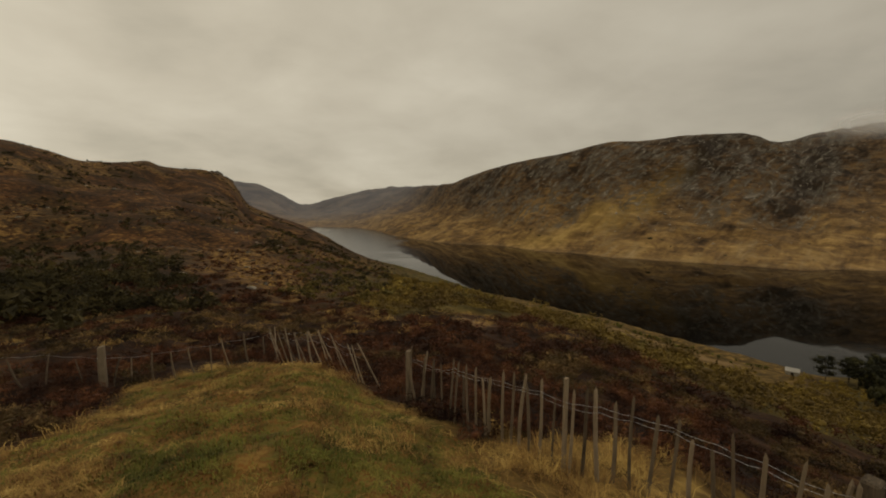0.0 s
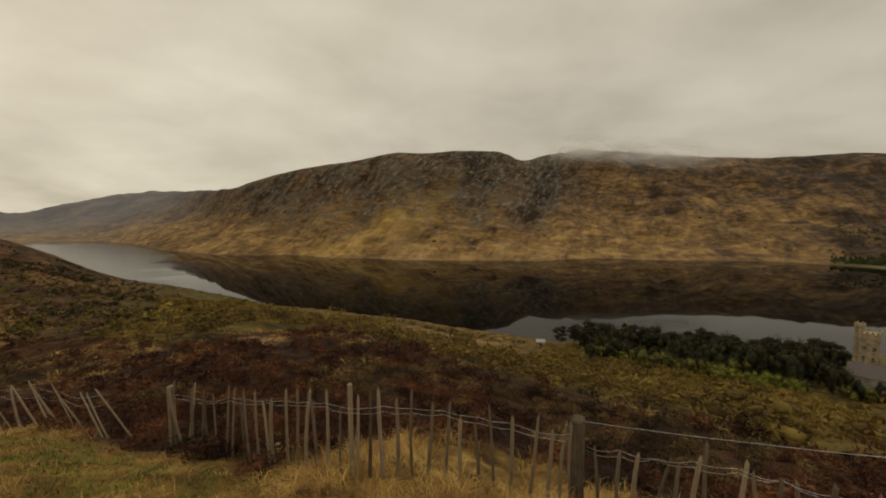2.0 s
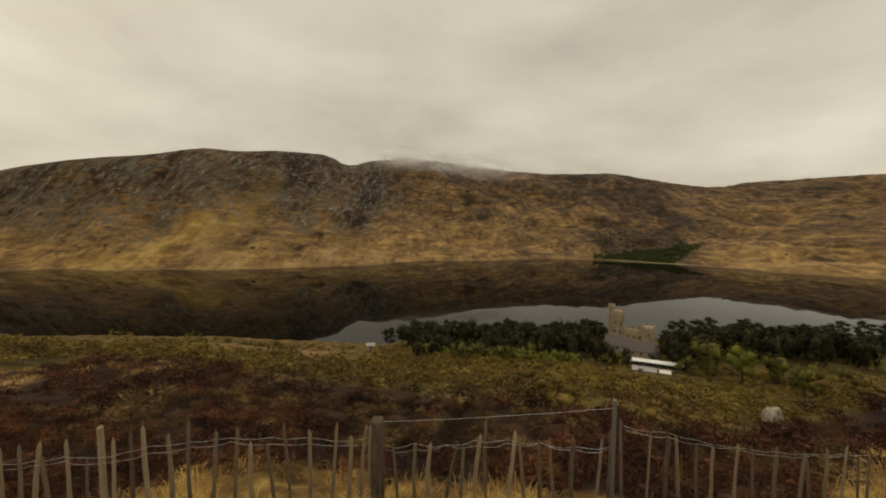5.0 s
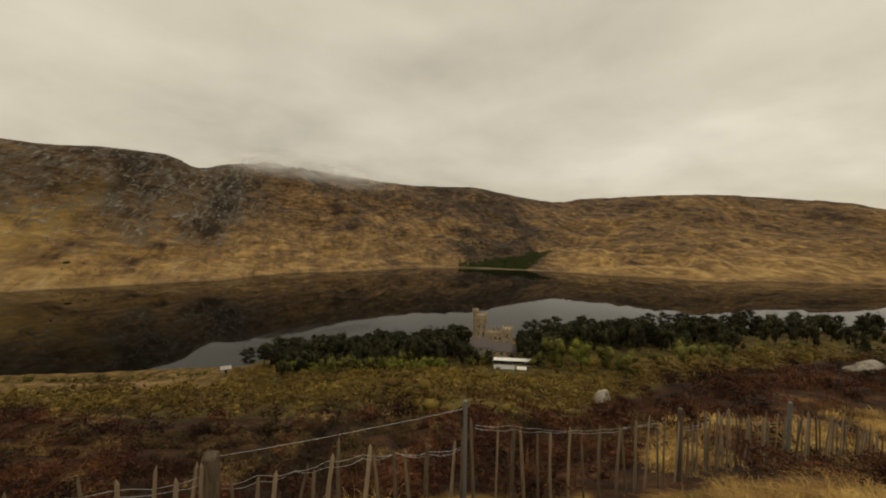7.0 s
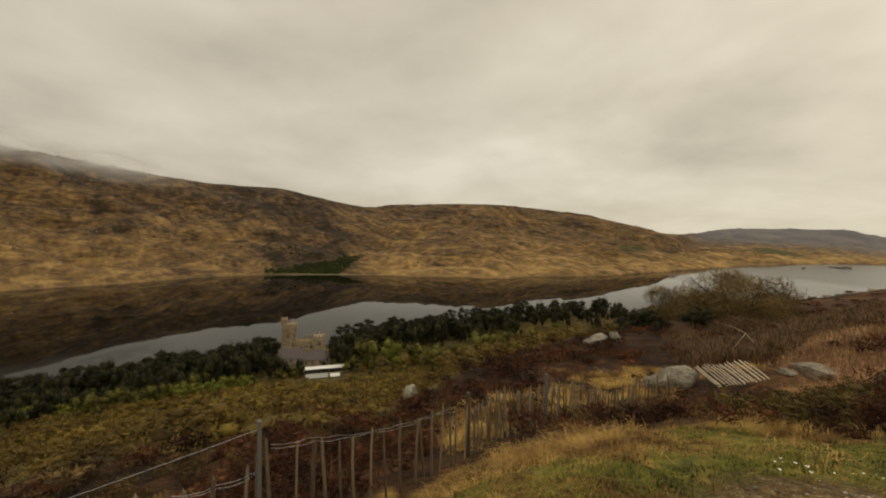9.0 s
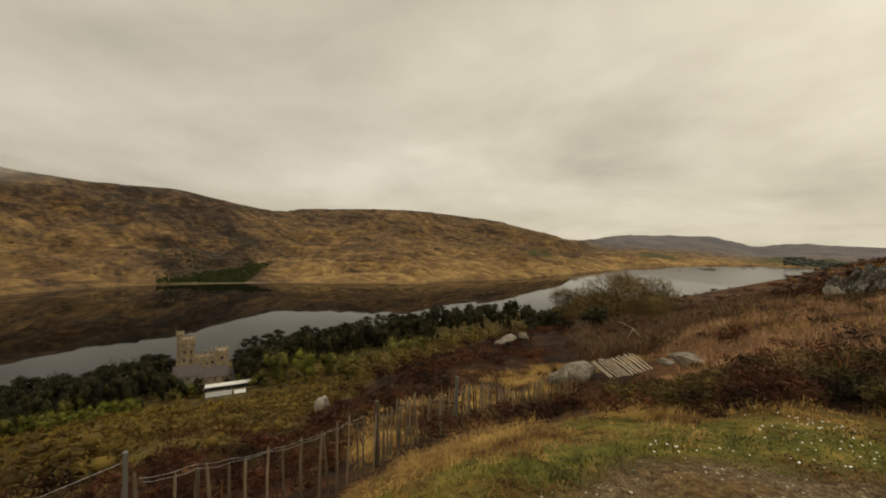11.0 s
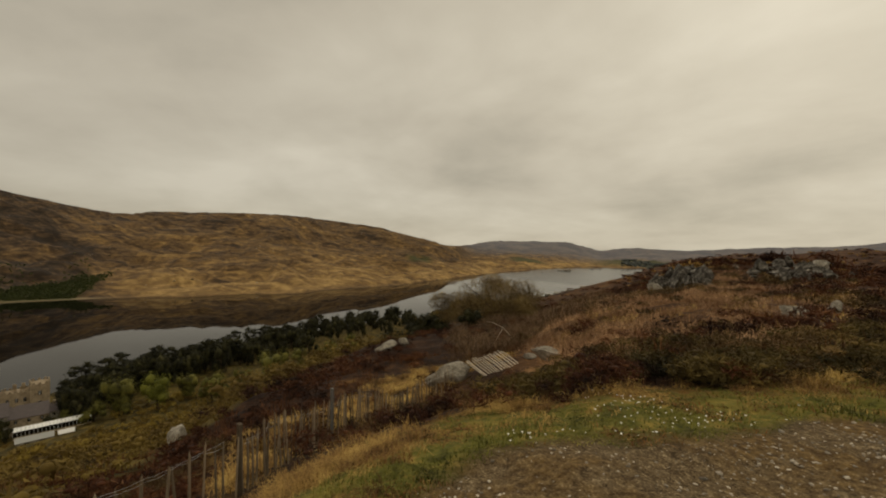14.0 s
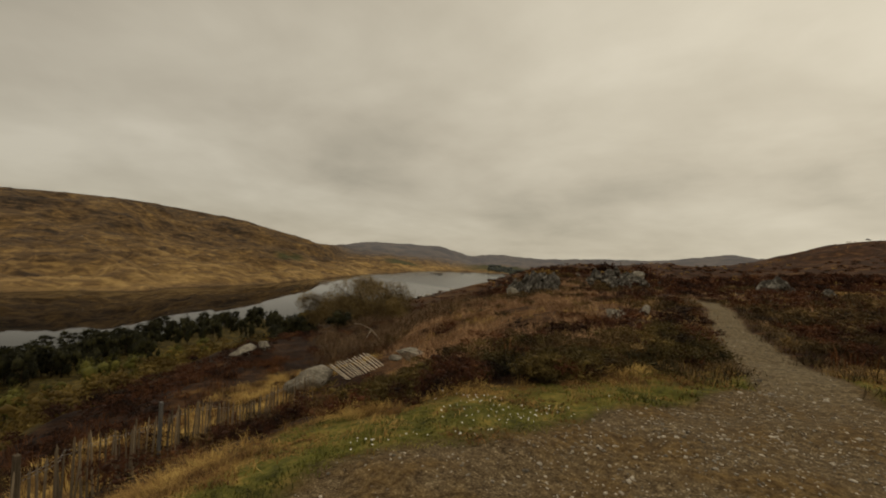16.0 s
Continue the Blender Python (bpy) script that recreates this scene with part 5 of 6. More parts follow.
def far_specks(n, seed, az, share_up, size, flat):
    """Rocks or bushes on the far hillside, as small crumpled lumps."""
    g = np.random.default_rng(seed)
    a = g.uniform(az[0], az[1], n)
    rs = curve(SHORE, a)
    r = rs + (np.maximum(curve(RIDGE, a), rs + 200) - rs) * g.uniform(share_up[0], share_up[1], n)
    k = fbm(*xy(a, r), 120.0, 3, seed) > -0.05
    a, r = a[k], r[k]
    x, y = xy(a, r)
    z = heights(a, r)
    v, f = ICO[0]
    out = []
    for i in range(len(a)):
        s = size * float(g.lognormal(0, 0.35))
        out.append((np.array([x[i], y[i], z[i]]) + v * (1 + g.uniform(-0.4, 0.4, (12, 1))) * s * np.array([g.uniform(0.8, 2.0), g.uniform(0.8, 1.6), flat]), f))
    return gather(out)


stuff("scree", far_specks(420, 310, (8, 52), (0.12, 0.92), 1.25, 0.6), GRANITE, "pale rocks and scree on the far hillside", "rocks")
stuff("far_outcrops", far_specks(320, 312, (50, 122), (0.05, 0.9), 1.2, 0.5), GRANITE, "scattered pale outcrops on the far moor", "rocks")
stuff("far_bushes", far_specks(520, 314, (-8, 122), (0.05, 0.75), 1.2, 0.8), tinted("far_bush_leaves", (0.035, 0.030, 0.013), (0.095, 0.075, 0.028), grain=0.05), "dark bushes dotted over the far slopes", "bush")


def low_cloud():
    """Thin banks of cloud that drag over the highest part of the ridge, one behind the other."""
    m = blank("thin_cloud")
    t = m.node_tree
    p = put(t, "ShaderNodeNewGeometry").outputs["Position"]
    wisp = ramp(t, noise_of(t, p, 0.006, 1, 0.4), [(0.30, 0.35), (0.66, 1.0)])
    dense = sums(t, "MULTIPLY", sums(t, "MULTIPLY", share(t, "veil"), wisp), 0.55)
    body = put(t, "ShaderNodeMixShader", {0: 0.7, 1: put(t, "ShaderNodeBsdfDiffuse", {"Color": (0.9, 0.89, 0.87, 1)}).outputs[0], 2: put(t, "ShaderNodeBsdfTranslucent", {"Color": (0.9, 0.89, 0.87, 1)}).outputs[0]}).outputs[0]
    put(t, "ShaderNodeOutputMaterial", {0: put(t, "ShaderNodeMixShader", {0: dense, 1: put(t, "ShaderNodeBsdfTransparent").outputs[0], 2: body}).outputs[0]})
    verts, faces, veil = [], [], []
    for bank, reach in enumerate((1300.0, 1390.0)):
        az, up = np.meshgrid(np.linspace(34, 62, 71), np.linspace(-1.8, 3.2, 26))
        over = curve(RIDGE, az, 2) + up
        r = reach + 18 * fbm(az, up * 3, 4.0, 3, 221 + bank)
        z = rise(r, over)
        x, y = xy(az, r)
        first = bank * az.size
        verts.append(np.stack([x, y, z], -1).reshape(-1, 3))
        i, j = np.meshgrid(np.arange(25), np.arange(70), indexing="ij")
        faces.append((np.stack([i * 71 + j, i * 71 + j + 1, (i + 1) * 71 + j + 1, (i + 1) * 71 + j], -1) + first).reshape(-1, 4))
        veil.append((step(35, 43, az) * step(61, 50, az) * step(-1.6, 0.2, up + 0.35 * fbm(az, up, 4.0, 2, 231 + bank)) * step(2.4, 0.4, up)).ravel())
    me = soup("low_cloud", np.concatenate(verts), np.concatenate(faces), True)
    at = me.attributes.new("veil", "FLOAT", "POINT")
    at.data.foreach_set("value", np.concatenate(veil).astype(np.float32))
    me.materials.append(m)
    tagged(new("low_cloud", me), "thin grey cloud dragging over the ridge top", "cloud", kind="stuff")


low_cloud()

# ---------------------------------------------------------------- heather, grass and stones close by


def sprigs(rng, a, r, radius, height, n, width, lean=0.55):
    """Low bushes of stiff upright twigs."""
    x, y = xy(a, r)
    k = rng.uniform(0.55, 1.5, len(a))
    out = []
    for i in range(len(a)):
        m = max(8, int(n * k[i]))
        d = rng.normal(0, 0.45, (m, 2)) * radius * k[i]
        px, py = x[i] + d[:, 0], y[i] + d[:, 1]
        pz = heights(np.degrees(np.arctan2(px, py)), np.hypot(px, py))
        dome = np.clip(1 - (np.hypot(d[:, 0], d[:, 1]) / (radius * k[i] * 1.5)) ** 2, 0.25, 1)
        out.append(blades(rng, np.stack([px, py, pz - 0.03], -1), height * k[i] * dome, width, lean, 0.2))
    return gather(out)


def mounds(rng, a, r, radius, height, leaves, leaf, count, core=0.3):
    """Low cushions of fine sprigs."""
    x, y = xy(a, r)
    z = heights(a, r)
    out = []
    for i in range(len(a)):
        k = float(rng.uniform(0.6, 1.25))
        v, f = crown(rng, radius * k, height * k, count, leaves, leaf * 1.6 * k, 0.15, core=core, slim=0.40, droop=-0.5)
        out.append((v + (x[i], y[i], z[i] - 0.04 * height), f))
    return gather(out)


rng = np.random.default_rng(60)


def heathy(a, r):
    c = covers(a, r, 0 * r)
    return (1 - c["lawn"]) * (1 - c["gravel"]) * (1 - (0.45 + 0.45 * step(62, 48, a)) * c["straw"]) * (1 - c["dirt"]) * (1 - 0.6 * c["bank"]) * (1 - 0.6 * c["buff"]) * (path_gap(*xy(a, r)) > 0.82) * (1 - 0.92 * step(-1.1, -0.7, r - curve(FENCE, a)) * step(0.9, 0.5, r - curve(FENCE, a)) * step(82, 88, a) * step(123, 119, a)) * (r > curve(LAWN, a) + 0.15) * (1 - step(118, 119.5, a) * step(132.5, 131, a) * step(14.0, 15.0, r) * step(20.5, 19.8, r))


# heather: near belt with fine twigs, further belts coarser
a, r = places(rng, 2300, (-56, 182), (5.0, 16))
k = heathy(a, r) * (1.0 + 0.7 * fbm(*xy(a, r), 4.0, 3, 101)) > rng.uniform(0.1, 0.8, len(a))
dull = fbm(*xy(a, r), 2.5, 2, 161) + 0.3 * step(126, 138, a) - 0.6 * step(60, 80, a) * step(128, 120, a) > 0.15
stuff("dull_heather", mounds(rng, a[k & dull], r[k & dull], 0.40, 0.32, 190, 0.030, 2), HEATHER_DULL, "dull olive-brown heather mixed with grass", "heather")
stuff("heather", mounds(rng, a[k & ~dull], r[k & ~dull], 0.42, 0.36, 190, 0.030, 2), HEATHER, "dark brown winter heather round the lawn and fence", "heather")
stuff("heather_sprigs", sprigs(rng, a[k][::2], r[k][::2], 0.38, 0.30, 40, 0.0045), HEATHER, "upright heather sprigs among the mounds", "heather")
a, r = places(rng, 4200, (-56, 182), (14, 50))
k = (heathy(a, r) * (0.8 + 0.6 * np.exp(-(((a - 102) / 15) ** 4)) * step(20, 26, r) + 0.9 * fbm(*xy(a, r), 7.0, 3, 103)) > rng.uniform(0.1, 0.8, len(a))) & (covers(a, r, 0 * r)["scrub"] < 0.6)
dull = fbm(*xy(a, r), 5.0, 2, 163) + 0.35 * step(126, 138, a) - 0.7 * step(60, 80, a) * step(124, 118, a) - 0.5 * step(148, 158, a) > 0.3
stuff("dull_heather_bank", mounds(rng, a[k & dull], r[k & dull], 0.80, 0.50, 115, 0.068, 2), HEATHER_DULL, "dull brown heather on the open bank", "heather")
k &= ~dull
stuff("heather_bank", mounds(rng, a[k], r[k], 0.80, 0.54, 120, 0.068, 2), HEATHER_DARK, "dark heather covering the banks", "heather")
a, r = places(rng, 2400, (-56, 182), (46, 150), 1.4)
k = (covers(a, r, 0 * r)["scrub"] < 0.35) & (fbm(*xy(a, r), 16.0, 3, 107) > -0.25)
stuff("heather_moor", mounds(rng, a[k], r[k], 1.4, 0.6, 70, 0.17, 2), HEATHER_DARK, "heather on the open moor", "heather")
a, r = places(rng, 1500, (140, 182), (48, 330), 1.6)
k = fbm(*xy(a, r), 24.0, 3, 199) > -0.2
stuff("far_heath", mounds(rng, a[k], r[k], 1.8, 0.8, 44, 0.22, 1), HEATHER_DARK, "dark heather reaching to the moor's skyline", "heather")
a, r = places(rng, 700, (140, 182), (46, 300), 1.6)
k = fbm(*xy(a, r), 18.0, 3, 201) > 0.1
stuff("far_straw", mounds(rng, a[k], r[k], 1.2, 0.4, 40, 0.18, 1), STRAW, "straw-coloured grass flecks on the far heath", "grass")
# rusty stems mixed into the heather
a, r = places(rng, 900, (70, 182), (6, 30))
k = heathy(a, r) * (0.5 + fbm(*xy(a, r), 5.0, 3, 109)) > 0.42
stuff("dead_bracken", sprigs(rng, a[k], r[k], 0.5, 0.5, 40, 0.010), BRACKEN, "rusty dead bracken among heather", "bracken")

# clumps on the hillside beyond the fence
a, r = places(rng, 4200, (-56, 6), (45, 330))
k = (covers(a, r, 0 * r)["opening"] > rng.uniform(0.15, 0.9, len(a))) | ((rng.random(len(a)) < 0.12) & (a > -40))
stuff("hillside_grass", mounds(rng, a[k], r[k], 1.0, 0.35, 26, 0.17, 1), STRAW, "straw-coloured grass clumps on the hillside", "grass")
a, r = places(rng, 3000, (-56, 8), (60, 320))
k = fbm(*xy(a, r), 30.0, 4, 143) > -0.2
stuff("hillside_heather", mounds(rng, a[k], r[k], 1.6, 0.7, 26, 0.27, 1), HEATHER, "dark heather clumps over the hillside", "heather")

# straw tussocks: lawn edge, fence line, and patches on the banks
a, r = places(rng, 5200, (-56, 182), (3.0, 13))
c = covers(a, r, 0 * r)
k = (c["straw"] > rng.uniform(0.2, 0.9, len(a))) & (c["gravel"] < 0.2)
k &= fbm(*xy(a, r), 1.5, 3, 197) > -0.22
stuff("tussock_grass", sprigs(rng, a[k], r[k], 0.22, 0.22, 62, 0.0034, 1.3), STRAW, "straw-coloured tussock grass along the fence", "grass")
a, r = places(rng, 4200, (-56, 182), (11, 60))
k = (fbm(*xy(a, r), 9.0, 3, 113) + 0.9 * covers(a, r, 0 * r)["bank"] - 0.25 * step(120, 90, a) * step(-10, 10, a) - 0.7 * step(19, 25, r) * step(84, 90, a) * step(122, 115, a) > 0.12) & (heathy(a, r) > 0.02) & (covers(a, r, 0 * r)["scrub"] < 0.5)
stuff("moor_grass", sprigs(rng, a[k], r[k], 0.6, 0.30, 44, 0.011, 1.2), STRAW, "pale dead moor grass in patches", "grass")
a, r = places(rng, 5200, (90, 124), (8, 28))
k = covers(a, r, 0 * r)["bank"] > rng.uniform(0.2, 0.9, len(a))
stuff("bank_grass", sprigs(rng, a[k], r[k], 0.34, 0.28, 36, 0.009, 1.3), STRAW, "bright straw grass on the bank behind the fence", "grass")
# the tall dead grass and bare bushes behind the fallen fence
BUFF = patchy("tall_dead_stems", [(0.08, (0.10, 0.050, 0.025)), (0.40, (0.26, 0.145, 0.072)), (0.66, (0.44, 0.265, 0.135)), (0.95, (0.62, 0.41, 0.22))], 0.6, 2.0, 0.3)
a, r = places(rng, 2900, (119, 160), (10, 42))
k = covers(a, r, 0 * r)["buff"] * heathy(a, r) > rng.uniform(0.02, 0.42, len(a))
stuff("tall_dead_grass", sprigs(rng, a[k], r[k], 0.55, 0.42, 42, 0.0075, 0.75), BUFF, "tall buff dead grass on the moor", "grass")
a, r = places(rng, 170, (119, 138), (25, 58))
stuff("bare_bushes", sprigs(rng, a, r, 1.1, 1.05, 150, 0.010, 0.9), TWIG, "leafless brown bushes below the crag", "bush")
# olive-green bog myrtle between the lawn and the dead grass
a, r = places(rng, 640, (126, 166), (7.4, 14.0))
strip = ((fbm(*xy(a, r), 2.6, 3, 191) > 0.0) | (r < curve(LAWN, a) + 1.6)) & (heathy(a, r) > 0.1)
k = strip & (fbm(*xy(a, r), 1.7, 3, 192) > 0.10 - 0.012 * (a - 140))
j = strip & ~k
stuff("brown_heath", mounds(rng, a[j], r[j], 0.44, 0.38, 220, 0.026, 3), HEATHER, "red-brown heather at the lawn's edge", "heather")
stuff("green_heath", mounds(rng, a[k], r[k], 0.42, 0.36, 200, 0.032, 3), patchy("olive_heath", [(0.12, (0.016, 0.015, 0.005)), (0.45, (0.068, 0.048, 0.014)), (0.75, (0.140, 0.098, 0.027)), (0.95, (0.24, 0.155, 0.050))], 0.9, 2.0, 0.2), "olive-green low heath at the lawn's edge", "heather")
# straw flecks on the rusty heath beside the path
a, r = places(rng, 900, (148, 182), (10, 46))
k = (covers(a, r, 0 * r)["rust"] > 0.3) & (heathy(a, r) > 0.1) & (fbm(*xy(a, r), 3.5, 3, 193) > 0.12)
stuff("heath_straw", sprigs(rng, a[k], r[k], 0.4, 0.26, 34, 0.009, 1.2), BUFF, "pale dead grass tufts in the rusty heath", "grass")

# bright straw clumps that fringe the lawn
a = rng.uniform(74, 182, 1000)
r = curve(LAWN, a) + rng.uniform(-0.4, 0.5, 1000) - rng.uniform(0, 1.0, 1000) * step(130, 110, a) + 0.3 * fbm(*xy(a, a * 0 + 7), 2.0, 3, 153)
k = (covers(a, r, 0 * r)["gravel"] < 0.1) & (fbm(*xy(a, r), 1.4, 3, 155) > -0.05 + 0.3 * step(128, 145, a))
stuff("fringe_grass", sprigs(rng, a[k], r[k], 0.24, 0.16, 75, 0.0036, 1.4), STRAW, "bright straw grass clumps fringing the lawn", "grass")

# rough grass along both sides of the path
a, r = places(rng, 5200, (158, 182), (8.5, 31))
g = path_gap(*xy(a, r))
k = (g > 0.66) & (g < 1.9) & (covers(a, r, 0 * r)["gravel"] < 0.15) & (rng.random(len(a)) < 0.55)
stuff("path_edge_grass", sprigs(rng, a[k], r[k], 0.28, 0.22, 30, 0.0065, 1.1), HEATHER_DULL, "rough brown grass along the edges of the path", "grass")

# short turf of the lawn
n = 360000
a, r = places(rng, n, (-56, 182), (1.6, 13.0), 1.25)
c = covers(a, r, 0 * r)
k = c["lawn"] * (0.8 + 0.8 * fbm(*xy(a, r), 0.6, 3, 119)) > rng.uniform(0.1, 1.0, n)
a, r = a[k], r[k]
x, y = xy(a, r)
base = np.stack([x, y, heights(a, r) - 0.01], -1)
dry = fbm(x, y, 0.5, 3, 121) * 1.2 + rng.normal(0, 0.25, len(a)) + 0.22 * step(60, 20, a) + 0.14 * step(-1.3, 0, r - curve(LAWN, a)) > 0.08
rusty = (fbm(x, y, 1.1, 3, 151) + rng.normal(0, 0.1, len(a)) > -0.08 + 0.34 * step(60, 100, a)) & dry
dry &= ~rusty
stuff("rusty_turf", blades(rng, base[rusty], 0.055, 0.003 + 0.0004 * r[rusty], 1.3), patchy("rusty_turf_blades", [(0.1, (0.045, 0.016, 0.005)), (0.5, (0.17, 0.070, 0.020)), (0.9, (0.33, 0.17, 0.048))], 2.0, 2.0, 0.3), "rust-brown withered patches in the turf", "grass")
stuff("turf", blades(rng, base[~dry], (0.04 + 0.06 * np.clip(fbm(x, y, 0.7, 3, 137) + 0.2, 0, 1))[~dry], 0.003 + 0.0004 * r[~dry], 0.9), TURF, "short green turf on the knoll", "grass")
WITHERED = patchy("withered_turf", [(0.08, (0.055, 0.022, 0.008)), (0.38, (0.18, 0.092, 0.027)), (0.64, (0.37, 0.235, 0.068)), (0.95, (0.56, 0.39, 0.125))], 1.6, 2.1, 0.35)
stuff("dry_turf", blades(rng, base[dry], (0.045 + 0.07 * np.clip(fbm(x, y, 0.7, 3, 139) + 0.2, 0, 1))[dry], 0.0026 + 0.0004 * r[dry], 1.2), WITHERED, "withered grass blades in the turf", "grass")

# low tufts that break up the lawn
a, r = places(rng, 5200, (-56, 178), (2.0, 12.8))
c = covers(a, r, 0 * r)
k = (c["lawn"] > 0.6) & (fbm(*xy(a, r), 1.6, 3, 131) > 0.02 - 0.2 * step(40, 10, a))
stuff("lawn_tufts", sprigs(rng, a[k], r[k], 0.17, 0.13, 50, 0.0032, 1.3), WITHERED, "straw-coloured tufts in the lawn", "grass")
a, r = places(rng, 1100, (-56, 178), (2.0, 12.8))
c = covers(a, r, 0 * r)
stuff("green_tufts", sprigs(rng, a[c["lawn"] > 0.6], r[c["lawn"] > 0.6], 0.15, 0.09, 50, 0.003, 1.1), TURF, "dark green rushes and grass tufts in the lawn", "grass")


# white daisies
def daisies():
    g = np.random.default_rng(71)
    a, r = places(g, 2600, (126, 176), (3.5, 9.5))
    c = covers(a, r, 0 * r)
    k = (c["lawn"] > 0.5) & (fbm(*xy(a, r), 1.0, 3, 123) > 0.42)
    a, r = a[k][:110], r[k][:110]
    x, y = xy(a, r)
    z = heights(a, r) + 0.055
    out = []
    for i in range(len(a)):
        q = np.arange(7) * 2 * np.pi / 7
        s = float(g.uniform(0.006, 0.012))
        ring = np.stack([x[i] + s * np.cos(q), y[i] + s * np.sin(q), z[i] + 0.004 * np.sin(q * 2 + i)], -1)
        v = np.concatenate([[[x[i], y[i], z[i] + 0.006]], ring])
        out.append((v, np.array([(0, j + 1, (j + 1) % 7 + 1) for j in range(7)])))
    return gather(out)


WHITE = surface("daisy_white", (0.78, 0.76, 0.70), 0.7, tree=blank("daisy_white"))
stuff("daisies", daisies(), WHITE, "white daisies scattered in the turf", "flowers")


# loose stones on the gravel
def stones(n, size, seed, dist):
    g = np.random.default_rng(seed)
    a, r = places(g, n, (88, 184), dist, 1.3)
    c = covers(a, r, 0 * r)
    k = c["gravel"] * (0.8 + 0.5 * fbm(*xy(a, r), 0.9, 3, 127)) > g.uniform(0.25, 1.0, n)
    a, r = a[k], r[k]
    x, y = xy(a, r)
    z = heights(a, r)
    t = (1 + 5 ** 0.5) / 2
    ico = unit(np.array([(-1, t, 0), (1, t, 0), (-1, -t, 0), (1, -t, 0), (0, -1, t), (0, 1, t), (0, -1, -t), (0, 1, -t), (t, 0, -1), (t, 0, 1), (-t, 0, -1), (-t, 0, 1)], float))
    fi = np.array([(0, 11, 5), (0, 5, 1), (0, 1, 7), (0, 7, 10), (0, 10, 11), (1, 5, 9), (5, 11, 4), (11, 10, 2), (10, 7, 6), (7, 1, 8), (3, 9, 4), (3, 4, 2), (3, 2, 6), (3, 6, 8), (3, 8, 9), (4, 9, 5), (2, 4, 11), (6, 2, 10), (8, 6, 7), (9, 8, 1)])
    m = len(a)
    s = size * g.lognormal(0, 0.45, (m, 1, 1))
    v = ico[None] * (1 + g.uniform(-0.25, 0.25, (m, 12, 1))) * s * np.stack([g.uniform(0.8, 1.4, m), g.uniform(0.6, 1.1, m), g.uniform(0.4, 0.7, m)], -1)[:, None]
    w = g.uniform(0, 6.28, m)
    cw, sw = np.cos(w)[:, None], np.sin(w)[:, None]
    v = np.stack([v[..., 0] * cw - v[..., 1] * sw + x[:, None], v[..., 0] * sw + v[..., 1] * cw + y[:, None], v[..., 2] + z[:, None] + 0.15 * s[..., 0]], -1)
    return v.reshape(-1, 3), (fi[None] + (np.arange(m) * 12)[:, None, None]).reshape(-1, 3)


CHIPS = tinted("stone_chips", (0.045, 0.036, 0.026), (0.56, 0.49, 0.385), grain=20.0, spread=1.2)
stuff("gravel_chips", stones(21000, 0.008, 81, (1.8, 9.5)), CHIPS, "grey stone chips of the gravel path", "gravel")
stuff("path_stones", stones(9000, 0.0115, 83, (2.0, 30.0)), CHIPS, "larger loose stones on the gravel path", "gravel")

# ---------------------------------------------------------------- the castle by the lake
CASTLE_STONE = stone_material("castle_granite", (0.15, 0.115, 0.072), (0.30, 0.235, 0.15), (0.44, 0.36, 0.25), 0.4)
SLATE = tinted("purple_slate", (0.10, 0.085, 0.085), (0.20, 0.17, 0.165), grain=1.0)
LIMEWASH = stone_material("limewashed_wall", (0.20, 0.18, 0.145), (0.31, 0.28, 0.225), (0.42, 0.385, 0.32), 0.4)
GLAZING = surface("white_glazing_bars", (0.80, 0.79, 0.76), 0.4, tree=blank("white_glazing_bars"), spec=0.5)
DARK_PANE = surface("dark_window_pane", (0.012, 0.012, 0.013), 0.12, tree=blank("dark_window_pane"), spec=0.5)
CAST = -77.2


def castle_root(name, az, r, z, label, category):
    """A building whose x runs along the shore and whose y points to the lake."""
    x, y = r * math.sin(radians(az)), r * math.cos(radians(az))
    return thing(name, (x, y, z), label, category, turn=-radians(az))


def window(parent, x, y, z, w, h):
    """A sash set in the wall that faces the hill (at y), with a stone surround."""
    pane = part("window", box_bm(x - w / 2, x + w / 2, y - 0.05, y + 0.10, z, z + h), DARK_PANE, parent)
    fr = box_bm(x - w / 2 - 0.16, x + w / 2 + 0.16, y - 0.09, y + 0.05, z - 0.2, z - 0.02)
    part("sill", fr, CASTLE_STONE, pane)
    part("lintel", box_bm(x - w / 2 - 0.16, x + w / 2 + 0.16, y - 0.12, y + 0.05, z + h + 0.02, z + h + 0.22), CASTLE_STONE, pane)
    part("bar", box_bm(x - 0.04, x + 0.04, y - 0.075, y - 0.052, z, z + h), GLAZING, pane)


def battlement(parent, x0, x1, y0, y1, z, size=0.9, tall=0.95, gap=0.75):
    """Merlons round the edge of a flat roof."""
    me = bpy.data.meshes.new("merlon")
    bm = box_bm(-size / 2, size / 2, -0.25, 0.25, 0, tall, 0.04)
    bm.to_mesh(me)
    bm.free()
    me.materials.append(CASTLE_STONE)
    for a, b, c, along in ((x0, x1, y0, True), (x0, x1, y1, True), (y0, y1, x0, False), (y0, y1, x1, False)):
        n = max(2, int((b - a) / (size + gap)))
        for k in range(n):
            u = a + (b - a) * (k + 0.5) / n
            ob = new("merlon", me)
            ob.parent = parent
            ob.matrix_basis = Matrix.Translation((u, c, z) if along else (c, u, z)) @ Matrix.Rotation(0 if along else math.pi / 2, 4, "Z")


